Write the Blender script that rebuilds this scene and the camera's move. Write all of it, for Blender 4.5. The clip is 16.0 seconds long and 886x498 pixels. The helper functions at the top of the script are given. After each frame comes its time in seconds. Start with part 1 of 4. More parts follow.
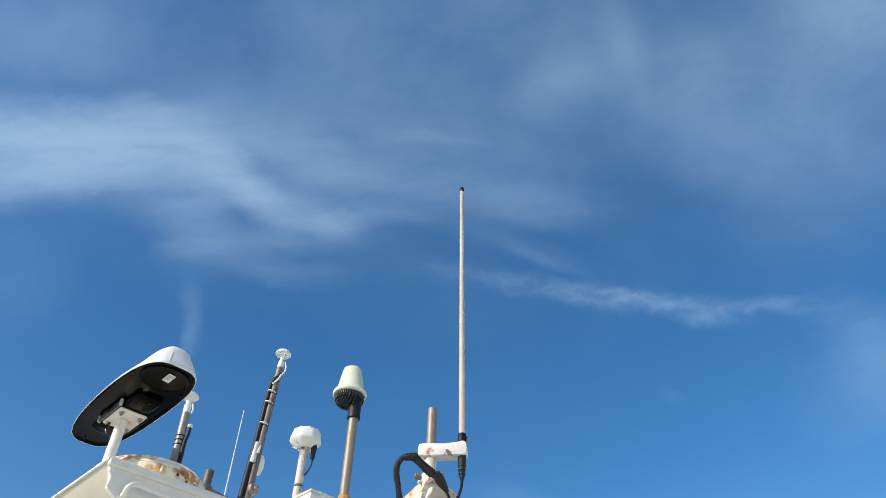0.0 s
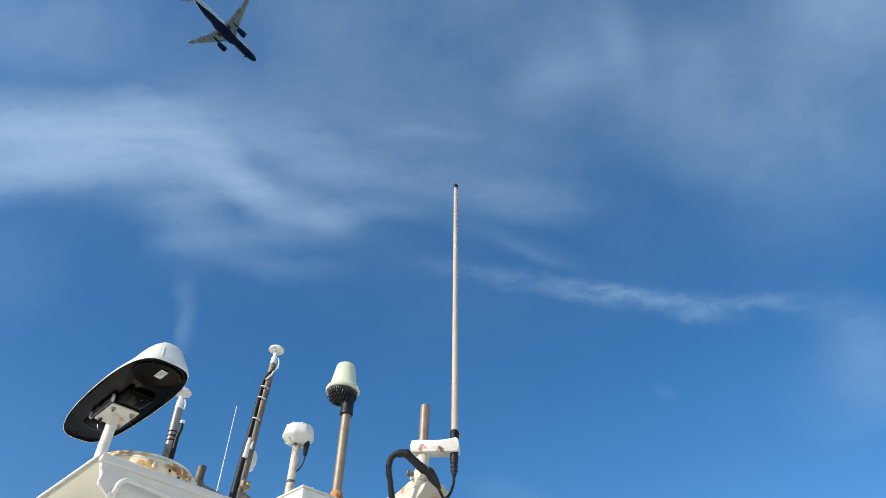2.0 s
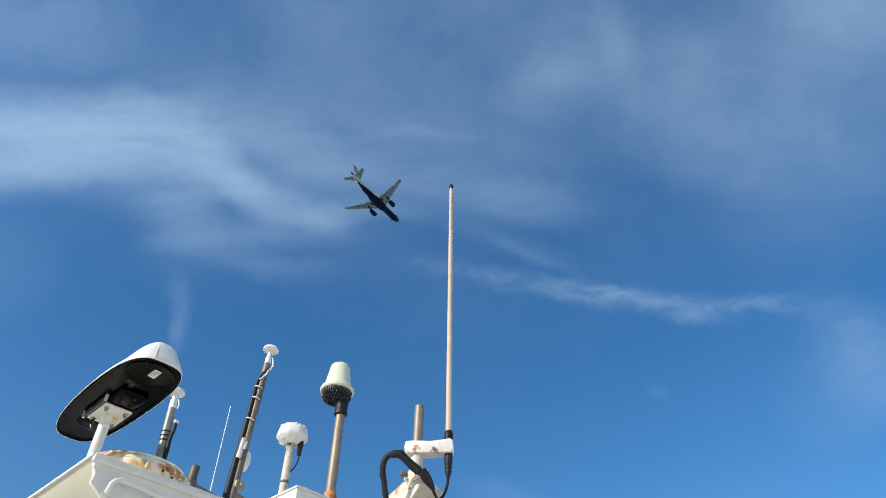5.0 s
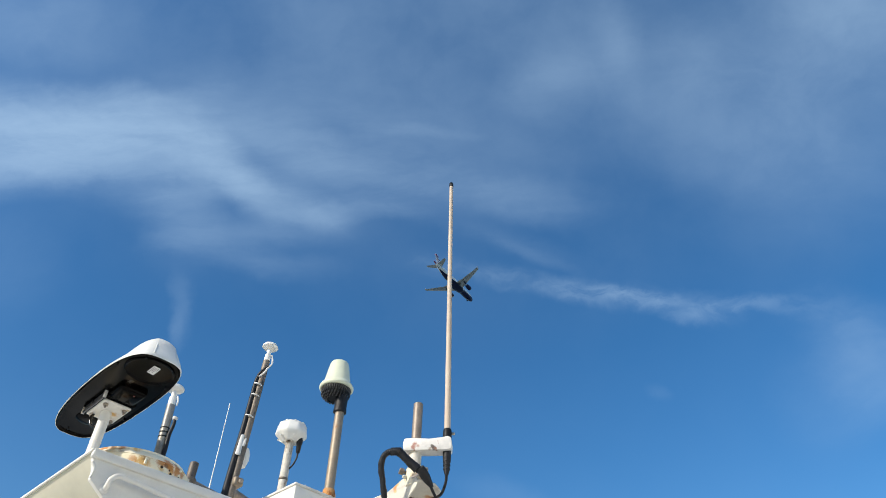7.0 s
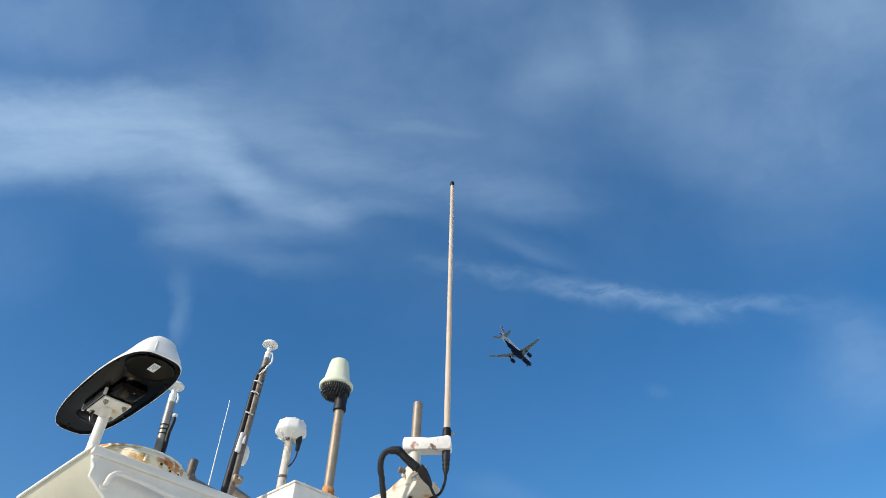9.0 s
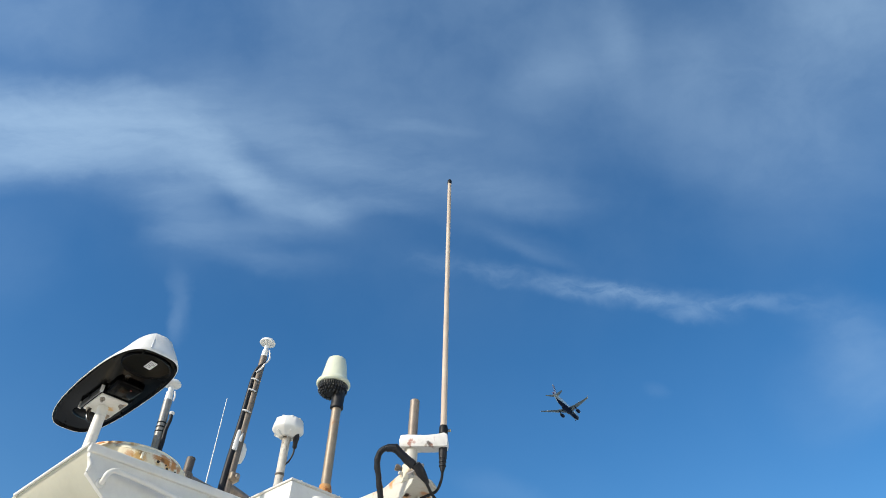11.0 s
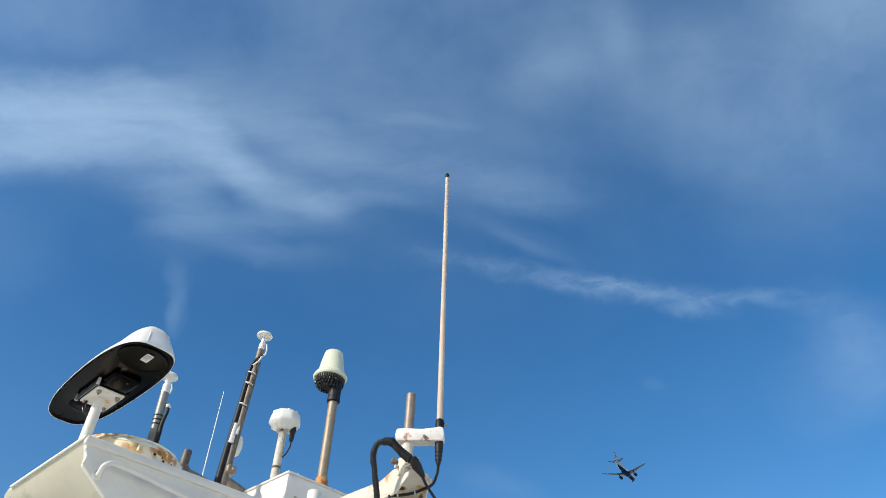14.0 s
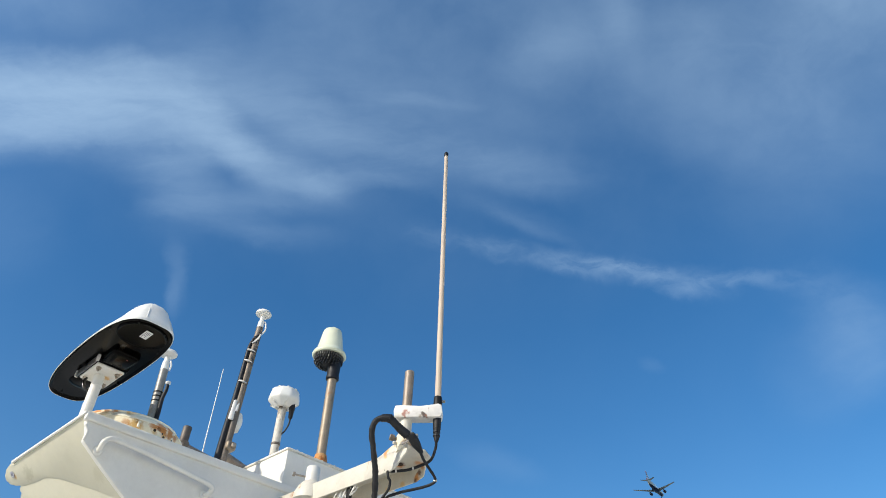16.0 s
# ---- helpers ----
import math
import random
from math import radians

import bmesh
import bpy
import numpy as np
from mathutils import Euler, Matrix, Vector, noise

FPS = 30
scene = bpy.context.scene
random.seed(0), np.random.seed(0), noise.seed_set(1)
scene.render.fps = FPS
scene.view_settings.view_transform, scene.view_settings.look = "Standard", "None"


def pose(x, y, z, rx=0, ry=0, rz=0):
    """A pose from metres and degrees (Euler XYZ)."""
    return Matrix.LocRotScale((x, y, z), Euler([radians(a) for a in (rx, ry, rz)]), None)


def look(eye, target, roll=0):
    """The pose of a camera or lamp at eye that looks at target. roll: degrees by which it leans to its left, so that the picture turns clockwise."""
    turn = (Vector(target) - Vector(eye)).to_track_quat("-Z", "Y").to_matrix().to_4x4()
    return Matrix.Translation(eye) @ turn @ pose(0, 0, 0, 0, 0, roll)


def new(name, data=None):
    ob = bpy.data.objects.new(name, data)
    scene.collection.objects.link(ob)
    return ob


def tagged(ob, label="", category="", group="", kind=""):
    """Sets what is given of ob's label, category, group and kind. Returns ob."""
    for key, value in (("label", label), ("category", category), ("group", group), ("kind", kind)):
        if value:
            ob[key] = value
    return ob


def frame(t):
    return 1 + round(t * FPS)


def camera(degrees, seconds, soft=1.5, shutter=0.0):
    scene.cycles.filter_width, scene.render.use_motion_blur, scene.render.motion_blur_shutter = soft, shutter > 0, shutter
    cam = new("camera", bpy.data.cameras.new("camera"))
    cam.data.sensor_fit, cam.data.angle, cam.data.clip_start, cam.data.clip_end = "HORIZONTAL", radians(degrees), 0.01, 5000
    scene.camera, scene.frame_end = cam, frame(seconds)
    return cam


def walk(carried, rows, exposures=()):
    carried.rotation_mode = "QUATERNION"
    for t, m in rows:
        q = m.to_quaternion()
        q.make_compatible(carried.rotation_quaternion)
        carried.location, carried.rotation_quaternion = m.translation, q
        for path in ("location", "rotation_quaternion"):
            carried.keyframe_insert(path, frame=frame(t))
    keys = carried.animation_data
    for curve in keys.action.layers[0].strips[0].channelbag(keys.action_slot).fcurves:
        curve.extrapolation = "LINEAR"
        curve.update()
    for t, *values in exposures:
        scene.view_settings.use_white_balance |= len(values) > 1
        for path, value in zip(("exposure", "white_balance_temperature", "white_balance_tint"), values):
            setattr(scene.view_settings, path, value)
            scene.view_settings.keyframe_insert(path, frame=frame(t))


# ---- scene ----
cam = camera(64.48, 16.0, soft=0.88)
# small turn about the camera's own axes, and sway in metres, from the rest pose
REST = Matrix.Translation((0, 0, 1.6)) @ pose(0, 0, 0, 130.4, 0, 0) @ pose(0, 0, 0, 0, 0, 2.2)
SWAY = [
    (0, 0.0493, 0.0188, -0.0283, -0.0243, -0.0005, 0.0012),
    (0.5, 0.0452, 0.0172, -0.0271, -0.0217, 0.0012, 0.0040),
    (1, 0.0427, 0.0142, -0.0249, -0.0222, -0.0007, 0.0021),
    (1.5, 0.0424, 0.0135, -0.0254, -0.0159, -0.0019, 0.0062),
    (2, 0.0431, 0.0109, -0.0240, -0.0196, -0.0044, 0.0047),
    (2.5, 0.0429, 0.0094, -0.0239, -0.0173, -0.0103, 0.0055),
    (3, 0.0439, 0.0081, -0.0224, -0.0177, -0.0108, 0.0040),
    (3.5, 0.0442, 0.0070, -0.0232, -0.0167, -0.0065, 0.0070),
    (4, 0.0444, 0.0049, -0.0222, -0.0190, -0.0053, 0.0072),
    (6.5, 0.0410, 0.0052, -0.0157, -0.0164, -0.0036, 0.0079),
    (7, 0.0413, 0.0052, -0.0143, -0.0138, -0.0031, 0.0051),
    (7.5, 0.0408, 0.0053, -0.0132, -0.0158, -0.0024, 0.0041),
    (8, 0.0404, 0.0055, -0.0115, -0.0165, -0.0030, 0.0035),
    (8.5, 0.0396, 0.0055, -0.0096, -0.0160, -0.0044, 0.0056),
    (9, 0.0384, 0.0056, -0.0080, -0.0151, -0.0073, 0.0083),
    (11.5, 0.0363, 0.0029, -0.0073, -0.0071, -0.0060, 0.0040),
    (12, 0.0357, 0.0023, -0.0065, -0.0077, -0.0059, 0.0036),
    (12.5, 0.0331, 0.0023, -0.0057, -0.0042, -0.0066, 0.0036),
    (13, 0.0299, 0.0015, -0.0045, -0.0042, -0.0079, 0.0051),
    (13.5, 0.0287, 0.0015, -0.0040, -0.0040, -0.0065, 0.0059),
    (14, 0.0273, 0.0011, -0.0028, -0.0029, -0.0077, 0.0075),
    (14.5, 0.0247, 0.0006, -0.0034, -0.0037, -0.0016, 0.0020),
    (15, 0.0077, -0.0027, 0.0000, -0.0011, -0.0004, -0.0026),
    (15.5, 0.0018, -0.0016, -0.0002, 0.0026, 0.0013, 0.0009),
    (16, -0.0000, 0.0000, -0.0000, 0.0000, 0.0000, 0.0000),
]


def swayed(row):
    turn = Vector(row[1:4])
    q = Matrix.Rotation(turn.length, 4, turn.normalized()) if turn.length > 1e-9 else Matrix()
    return (row[0], Matrix.Translation(Vector(row[4:7])) @ REST @ q)


walk(cam, [swayed(r) for r in SWAY], [(0.0, 0.83), (16.0, 0.83)])

# ---- daylight ----
SUN_TO = Vector((-0.80, -0.60, 0.0)).normalized()
SUN_UP = radians(29.5)
sun_dir = SUN_TO * math.cos(SUN_UP) + Vector((0, 0, math.sin(SUN_UP)))
sun = new("sun", bpy.data.lights.new("sun", "SUN"))
sun.data.energy, sun.data.angle, sun.data.color = 2.42, radians(0.55), (1.0, 0.925, 0.80)
sun.matrix_world = look((0, 0, 30), Vector((0, 0, 30)) - sun_dir)


class Nodes:
    """Short hand for building a node tree."""

    def __init__(self, tree):
        self.tree = tree
        tree.nodes.clear()

    def add(self, kind, inputs=None, **props):
        n = self.tree.nodes.new(kind)
        for k, v in props.items():
            setattr(n, k, v)
        for k, v in (inputs or {}).items():
            if isinstance(v, bpy.types.NodeSocket):
                self.tree.links.new(v, n.inputs[k])
            else:
                n.inputs[k].default_value = v
        return n

    def maths(self, op, a, b=0.0, c=0.0, clamp=False):
        return self.add("ShaderNodeMath", {0: a, 1: b, 2: c}, operation=op, use_clamp=clamp).outputs[0]

    def vec(self, op, a, b):
        n = self.add("ShaderNodeVectorMath", {0: a, 1: b}, operation=op)
        return n.outputs["Value"] if op == "DOT_PRODUCT" else n.outputs[0]

    def ramp(self, fac, lo, hi):
        return self.add("ShaderNodeMapRange", {0: fac, 1: lo, 2: hi, 3: 0.0, 4: 1.0}, interpolation_type="SMOOTHSTEP").outputs[0]


# ---- cirrus rows: centre x, y, half length, half width, lean in degrees, weight, on the sky's tangent plane ----
BANK = [
    (-0.626, 0.223, 0.121, 0.0451, -3, 1.00), (-0.479, 0.228, 0.121, 0.0370, -6, 0.82), (-0.377, 0.201, 0.076, 0.0322, -35, 0.58),
    (-0.299, 0.153, 0.064, 0.0225, -42, 0.58), (-0.226, 0.118, 0.068, 0.0193, -22, 0.42), (-0.141, 0.099, 0.068, 0.0129, 2, 0.30),
    (-0.617, 0.178, 0.105, 0.0362, 5, 0.52), (-0.462, 0.177, 0.113, 0.0402, -15, 0.38), (-0.405, 0.128, 0.072, 0.0362, -35, 0.16),
    (-0.251, 0.200, 0.113, 0.0322, -28, 0.22), (-0.145, 0.154, 0.105, 0.0274, -20, 0.20), (-0.056, 0.145, 0.097, 0.0241, -12, 0.16),
    (-0.186, 0.228, 0.177, 0.0483, -12, 0.16), (-0.032, 0.211, 0.056, 0.0080, -6, 0.14), (-0.372, 0.075, 0.048, 0.0402, -60, 0.09),
    (-0.267, 0.070, 0.105, 0.0193, 2, 0.17),
]
STREAK = [
    (-0.001, 0.019, 0.064, 0.0129, -8, 0.05), (0.071, 0.001, 0.072, 0.0121, -10, 0.10), (0.143, -0.013, 0.064, 0.0121, -9, 0.16),
    (0.215, -0.024, 0.048, 0.0129, -12, 0.20), (0.251, -0.027, 0.032, 0.0080, -14, 0.26), (0.303, -0.042, 0.048, 0.0129, -18, 0.24),
    (0.359, -0.050, 0.044, 0.0177, -5, 0.20), (0.411, -0.045, 0.040, 0.0080, 4, 0.22), (0.479, -0.046, 0.036, 0.0097, 0, 0.10),
    (0.558, -0.069, 0.072, 0.0322, -20, 0.07),
]
FEATHER = [
    (0.117, 0.111, 0.080, 0.0241, -5, 0.16), (0.049, 0.128, 0.080, 0.0241, -10, 0.10), (0.080, 0.055, 0.088, 0.0145, -20, 0.07),
    (0.124, 0.030, 0.056, 0.0072, -22, 0.07), (-0.234, 0.021, 0.064, 0.0145, -3, 0.09), (-0.307, 0.038, 0.056, 0.0177, -15, 0.09),
]
HAZE = [
    (-0.375, -0.034, 0.011, 0.0338, 0, 0.13), (-0.381, -0.070, 0.007, 0.0209, 0, 0.10), (0.299, -0.168, 0.013, 0.0072, -20, 0.05),
    (0.160, 0.282, 0.060, 0.0362, 15, 0.28), (0.250, 0.355, 0.024, 0.0724, 8, 0.20), (0.375, 0.296, 0.153, 0.0885, -10, 0.16),
    (0.536, 0.262, 0.137, 0.1529, 0, 0.26), (0.604, 0.384, 0.080, 0.0483, 0, 0.42), (0.413, 0.189, 0.121, 0.0483, -15, 0.14),
    (0.592, -0.125, 0.048, 0.0644, 30, 0.22), (0.539, -0.172, 0.056, 0.0563, 0, 0.10), (-0.631, 0.036, 0.064, 0.0563, 0, 0.07),
    (0.076, -0.303, 0.048, 0.0145, -20, 0.07), (-0.595, 0.371, 0.121, 0.0563, 0, 0.22), (-0.112, 0.301, 0.113, 0.0644, -50, 0.12),
    (0.065, 0.201, 0.113, 0.0483, -10, 0.10),
]


def make_sky():
    world = bpy.data.worlds.new("sky")
    scene.world = world
    world.use_nodes = True
    n = Nodes(world.node_tree)
    air = n.add("ShaderNodeTexSky", sky_type="NISHITA", sun_disc=False, sun_elevation=SUN_UP,
                sun_rotation=math.atan2(SUN_TO.x, SUN_TO.y), altitude=0.0, air_density=1.0, dust_density=0.9, ozone_density=2.5)
    blue = n.add("ShaderNodeHueSaturation", {"Hue": 0.5, "Saturation": 1.34, "Value": 1.0, "Color": air.outputs[0]})
    # cirrus lies on the tangent plane of the sky in the direction of the rest pose
    d = n.add("ShaderNodeTexCoord").outputs["Generated"]
    axes = REST.to_3x3()
    depth = n.maths("MAXIMUM", n.vec("DOT_PRODUCT", d, -axes.col[2]), 0.05)
    x = n.maths("DIVIDE", n.vec("DOT_PRODUCT", d, axes.col[0]), depth)
    y = n.maths("DIVIDE", n.vec("DOT_PRODUCT", d, axes.col[1]), depth)
    flat = n.add("ShaderNodeCombineXYZ", {0: x, 1: y, 2: 0.0}).outputs[0]

    def warped(at, scale, detail, reach):
        warp = n.add("ShaderNodeTexNoise", {"Vector": at, "Scale": scale, "Detail": detail, "Roughness": 0.6})
        off = n.vec("SUBTRACT", warp.outputs["Color"], (0.5, 0.5, 0.5))
        return n.vec("ADD", at, n.vec("MULTIPLY", off, (*reach, 0.0)))

    def gathered(rows, at):
        total = None
        for cx, cy, a, b, lean, weight in rows:
            m = n.add("ShaderNodeMapping", {0: at, "Location": (cx, cy, 0), "Rotation": (0, 0, radians(lean)), "Scale": (a * 2.0, b * 2.0, 1)}, vector_type="TEXTURE")
            g = n.ramp(n.add("ShaderNodeTexGradient", {0: m.outputs[0]}, gradient_type="SPHERICAL").outputs["Fac"], 0.0, 1.0)
            total = n.maths("MULTIPLY_ADD", g, weight, 0.0 if total is None else total)
        return total

    def combed(at, lean, along, across, scale, detail):
        m = n.add("ShaderNodeMapping", {0: at, "Rotation": (0, 0, radians(lean)), "Scale": (along, across, 1)}, vector_type="POINT").outputs[0]
        return n.add("ShaderNodeTexNoise", {"Vector": m, "Scale": scale, "Detail": detail, "Roughness": 0.58, "Distortion": 0.5}).outputs["Fac"]

    bent = warped(flat, 6.0, 6.0, (0.075, 0.055))
    torn = warped(flat, 16.0, 8.0, (0.030, 0.034))
    fibre = combed(bent, 24, 2.4, 9.0, 1.7, 8.0)
    tuft = combed(torn, 60, 16.0, 34.0, 1.0, 7.0)
    broad = n.add("ShaderNodeTexNoise", {"Vector": bent, "Scale": 3.2, "Detail": 6.0, "Roughness": 0.55}).outputs["Fac"]
    drift = combed(bent, -35, 3.0, 6.0, 1.3, 7.0)
    strand = combed(torn, 30, 7.0, 40.0, 1.0, 6.0)
    grain = n.maths("MULTIPLY_ADD", n.ramp(strand, 0.3, 0.7), 0.30, n.maths("MULTIPLY_ADD", n.ramp(fibre, 0.25, 0.78), 0.75, 0.48))
    bank = n.maths("MULTIPLY", n.maths("ADD", gathered(BANK, bent), gathered(FEATHER, bent)), grain)
    streak = n.maths("MULTIPLY", gathered(STREAK, torn), n.maths("MULTIPLY_ADD", n.ramp(tuft, 0.30, 0.70), 1.10, 0.27))
    haze = n.maths("MULTIPLY", gathered(HAZE, bent), n.maths("MULTIPLY_ADD", n.ramp(drift, 0.25, 0.78), 0.80, 0.50))
    thick = n.maths("ADD", n.maths("ADD", bank, streak), haze)
    # a thin veil over the rest of the sky, denser towards the zenith
    height = n.add("ShaderNodeSeparateXYZ", {0: d}).outputs[2]
    mist = n.maths("MULTIPLY_ADD", n.ramp(height, 0.54, 0.92), 0.37, 0.03)
    veil = n.maths("MULTIPLY", n.maths("MULTIPLY_ADD", n.ramp(broad, 0.28, 0.76), 0.75, 0.25), mist)
    cover = n.maths("ADD", thick, veil)
    cover = n.maths("DIVIDE", cover, n.maths("ADD", cover, 1.1))
    above = n.ramp(height, 0.0, 0.12)
    mix = n.add("ShaderNodeMix", data_type="RGBA")
    n.tree.links.new(n.maths("MULTIPLY", cover, above), mix.inputs[0])
    n.tree.links.new(blue.outputs[0], mix.inputs[6])
    mix.inputs[7].default_value = (3.15, 4.45, 5.9, 1)
    back = n.add("ShaderNodeBackground", {"Color": mix.outputs[2], "Strength": 0.088})
    n.add("ShaderNodeOutputWorld", {"Surface": back.outputs[0]})


make_sky()


# ---- materials ----
def surface(name, colour, rough=0.5, metal=0.0, grain=0.06, scale=14.0, bump=0.15, rust=0.0, stain=(0.30, 0.105, 0.03), dirt=0.0, coat=0.0, second=None, spec=0.5, spots=()):
    """A painted, metal or plastic surface with grain, blotches, rust and fine relief, in metres.
    spots: (place, reach, colour, strength) of single ragged stains, places in the object's own space."""
    mat = bpy.data.materials.new(name)
    mat.use_nodes = True
    n = Nodes(mat.node_tree)
    at = n.add("ShaderNodeTexCoord").outputs["Object"]
    fine = n.add("ShaderNodeTexNoise", {"Vector": at, "Scale": scale * 9, "Detail": 6.0, "Roughness": 0.65}).outputs["Fac"]
    broad = n.add("ShaderNodeTexNoise", {"Vector": at, "Scale": scale, "Detail": 5.0, "Roughness": 0.6}).outputs["Fac"]
    dark = tuple(c * (1 - 2.2 * grain) for c in colour)
    lite = tuple(min(1.0, c * (1 + 1.2 * grain)) for c in colour)
    mixed = n.maths("MULTIPLY_ADD", broad, 0.6, n.maths("MULTIPLY", fine, 0.4))
    ramp = n.add("ShaderNodeValToRGB", {0: mixed})
    ramp.color_ramp.elements[0].position, ramp.color_ramp.elements[1].position = 0.34, 0.66
    ramp.color_ramp.elements[0].color, ramp.color_ramp.elements[1].color = (*dark, 1), (*lite, 1)
    col, rgh = ramp.outputs[0], n.maths("MULTIPLY_ADD", fine, 0.16, rough - 0.08)
    if second:
        patches = n.add("ShaderNodeTexNoise", {"Vector": at, "Scale": scale * 0.6, "Detail": 4.0, "Roughness": 0.7, "Distortion": 0.8}).outputs["Fac"]
        mx = n.add("ShaderNodeMix", {0: n.ramp(patches, 0.45, 0.62), 6: col, 7: (*second, 1)}, data_type="RGBA")
        col = mx.outputs[2]
    if dirt:
        soot = n.add("ShaderNodeTexNoise", {"Vector": at, "Scale": scale * 0.45, "Detail": 7.0, "Roughness": 0.7}).outputs["Fac"]
        mx = n.add("ShaderNodeMix", {0: n.maths("MULTIPLY", n.ramp(soot, 0.45, 0.75), dirt), 6: col, 7: (0.30, 0.27, 0.21, 1)}, data_type="RGBA")
        col = mx.outputs[2]
    if rust:
        sheet = n.add("ShaderNodeMapping", {0: at, "Scale": (1.0, 1.0, 0.55)}).outputs[0]
        bloom = n.add("ShaderNodeTexNoise", {"Vector": sheet, "Scale": scale * 0.5, "Detail": 9.0, "Roughness": 0.68, "Distortion": 0.4}).outputs["Fac"]
        pits = n.add("ShaderNodeTexNoise", {"Vector": at, "Scale": scale * 2.2, "Detail": 6.0, "Roughness": 0.6}).outputs["Fac"]
        mask = n.ramp(bloom, 0.75 - 0.36 * rust, 0.87 - 0.36 * rust)
        core = n.maths("MULTIPLY", mask, n.ramp(pits, 0.48, 0.60))
        mx = n.add("ShaderNodeMix", {0: n.maths("MULTIPLY", mask, 0.75), 6: col, 7: (stain[0] * 1.6, stain[1] * 2.1, stain[2] * 2.4, 1)}, data_type="RGBA")
        mx = n.add("ShaderNodeMix", {0: core, 6: mx.outputs[2], 7: (stain[0] * 0.7, stain[1] * 0.65, stain[2] * 0.6, 1)}, data_type="RGBA")
        col, rgh = mx.outputs[2], n.maths("MULTIPLY_ADD", mask, 0.3, rgh, clamp=True)
    if spots:
        frays = n.add("ShaderNodeTexNoise", {"Vector": at, "Scale": 55.0, "Detail": 7.0, "Roughness": 0.72}).outputs["Fac"]
    for place, reach, colour_of, strength in spots:
        away = n.add("ShaderNodeVectorMath", {0: at, 1: tuple(place)}, operation="DISTANCE").outputs["Value"]
        near = n.maths("SUBTRACT", 1.0, n.maths("DIVIDE", away, reach))
        ragged = n.ramp(n.maths("MULTIPLY_ADD", n.maths("SUBTRACT", frays, 0.5), 2.2, near), 0.0, 0.70)
        mx = n.add("ShaderNodeMix", {0: n.maths("MULTIPLY", ragged, strength), 6: col, 7: (*colour_of, 1)}, data_type="RGBA")
        col = mx.outputs[2]
    relief = n.add("ShaderNodeBump", {"Strength": bump, "Distance": 0.002, "Height": n.maths("MULTIPLY_ADD", broad, 0.5, fine)})
    s = n.add("ShaderNodeBsdfPrincipled", {"Base Color": col, "Roughness": rgh, "Metallic": metal, "Specular IOR Level": spec, "Coat Weight": coat, "Coat Roughness": 0.15, "Normal": relief.outputs[0]})
    n.add("ShaderNodeOutputMaterial", {"Surface": s.outputs[0]})
    return mat


PAINT = surface("white_ship_paint", (0.78, 0.755, 0.69), 0.42, grain=0.03, scale=5, dirt=0.18, rust=0.12)
PAINT_WORN = surface("worn_white_paint", (0.64, 0.60, 0.51), 0.5, grain=0.05, scale=12, dirt=0.35, rust=0.54, stain=(0.40, 0.16, 0.05))
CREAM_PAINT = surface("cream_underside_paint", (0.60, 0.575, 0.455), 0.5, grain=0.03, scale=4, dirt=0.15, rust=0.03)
RUSTY = surface("rust_streaked_cream_paint", (0.78, 0.71, 0.54), 0.55, grain=0.06, scale=8, dirt=0.08, rust=0.76, stain=(0.40, 0.14, 0.03))
RUST_HEAVY = surface("heavy_orange_rust", (0.55, 0.33, 0.15), 0.7, grain=0.15, scale=14, rust=0.95, stain=(0.36, 0.12, 0.03), bump=0.5)
PLASTIC = surface("white_plastic", (0.78, 0.77, 0.72), 0.38, grain=0.03, scale=18, dirt=0.16, bump=0.06)
CREAM = surface("cream_radome_plastic", (0.68, 0.70, 0.53), 0.38, grain=0.03, scale=14, dirt=0.08, bump=0.05)
BLACK = surface("black_gloss_plastic", (0.0022, 0.0018, 0.0016), 0.16, grain=0.5, scale=7, bump=0.10, spec=0.055)
BROWN_GLOSS = surface("brown_black_plastic", (0.014, 0.010, 0.007), 0.22, grain=0.3, scale=20, bump=0.1, spec=0.45)
POLE_WORN = surface("streaked_white_paint", (0.62, 0.58, 0.50), 0.55, grain=0.10, scale=30, dirt=0.8, rust=0.74, stain=(0.13, 0.075, 0.045), bump=0.4)
DULL_RED = surface("dull_red_plastic", (0.16, 0.03, 0.015), 0.4, grain=0.1, scale=40)
GREY_METAL = surface("grey_bracket_metal", (0.13, 0.13, 0.135), 0.5, metal=0.3, grain=0.12, scale=30, bump=0.2)
LID_PAINT = surface("chipped_lid_paint", (0.74, 0.71, 0.63), 0.5, grain=0.05, scale=30, dirt=0.25, rust=0.44, stain=(0.34, 0.13, 0.04))
RUST_HOLE = surface("rusted_through_steel", (0.05, 0.028, 0.016), 0.8, grain=0.3, scale=60, bump=0.6)
HOLE_SKY = surface("hole_sky_grey", (0.50, 0.51, 0.58), 0.5, grain=0.15, scale=50, bump=0.3)
STEEL_BROWN = surface("brown_grey_pipe", (0.27, 0.22, 0.175), 0.5, metal=0.35, grain=0.18, scale=22, dirt=0.3, rust=0.5, bump=0.4)
BLACK_MATT = surface("black_matt_plastic", (0.009, 0.009, 0.009), 0.5, grain=0.2, scale=30, bump=0.2, spec=0.25)
RUBBER = surface("black_rubber", (0.012, 0.012, 0.014), 0.5, grain=0.3, scale=40, bump=0.5, spec=0.35)
STEEL = surface("weathered_steel_pipe", (0.31, 0.25, 0.18), 0.5, metal=0.35, grain=0.14, scale=22, dirt=0.4, rust=0.58, bump=0.45)
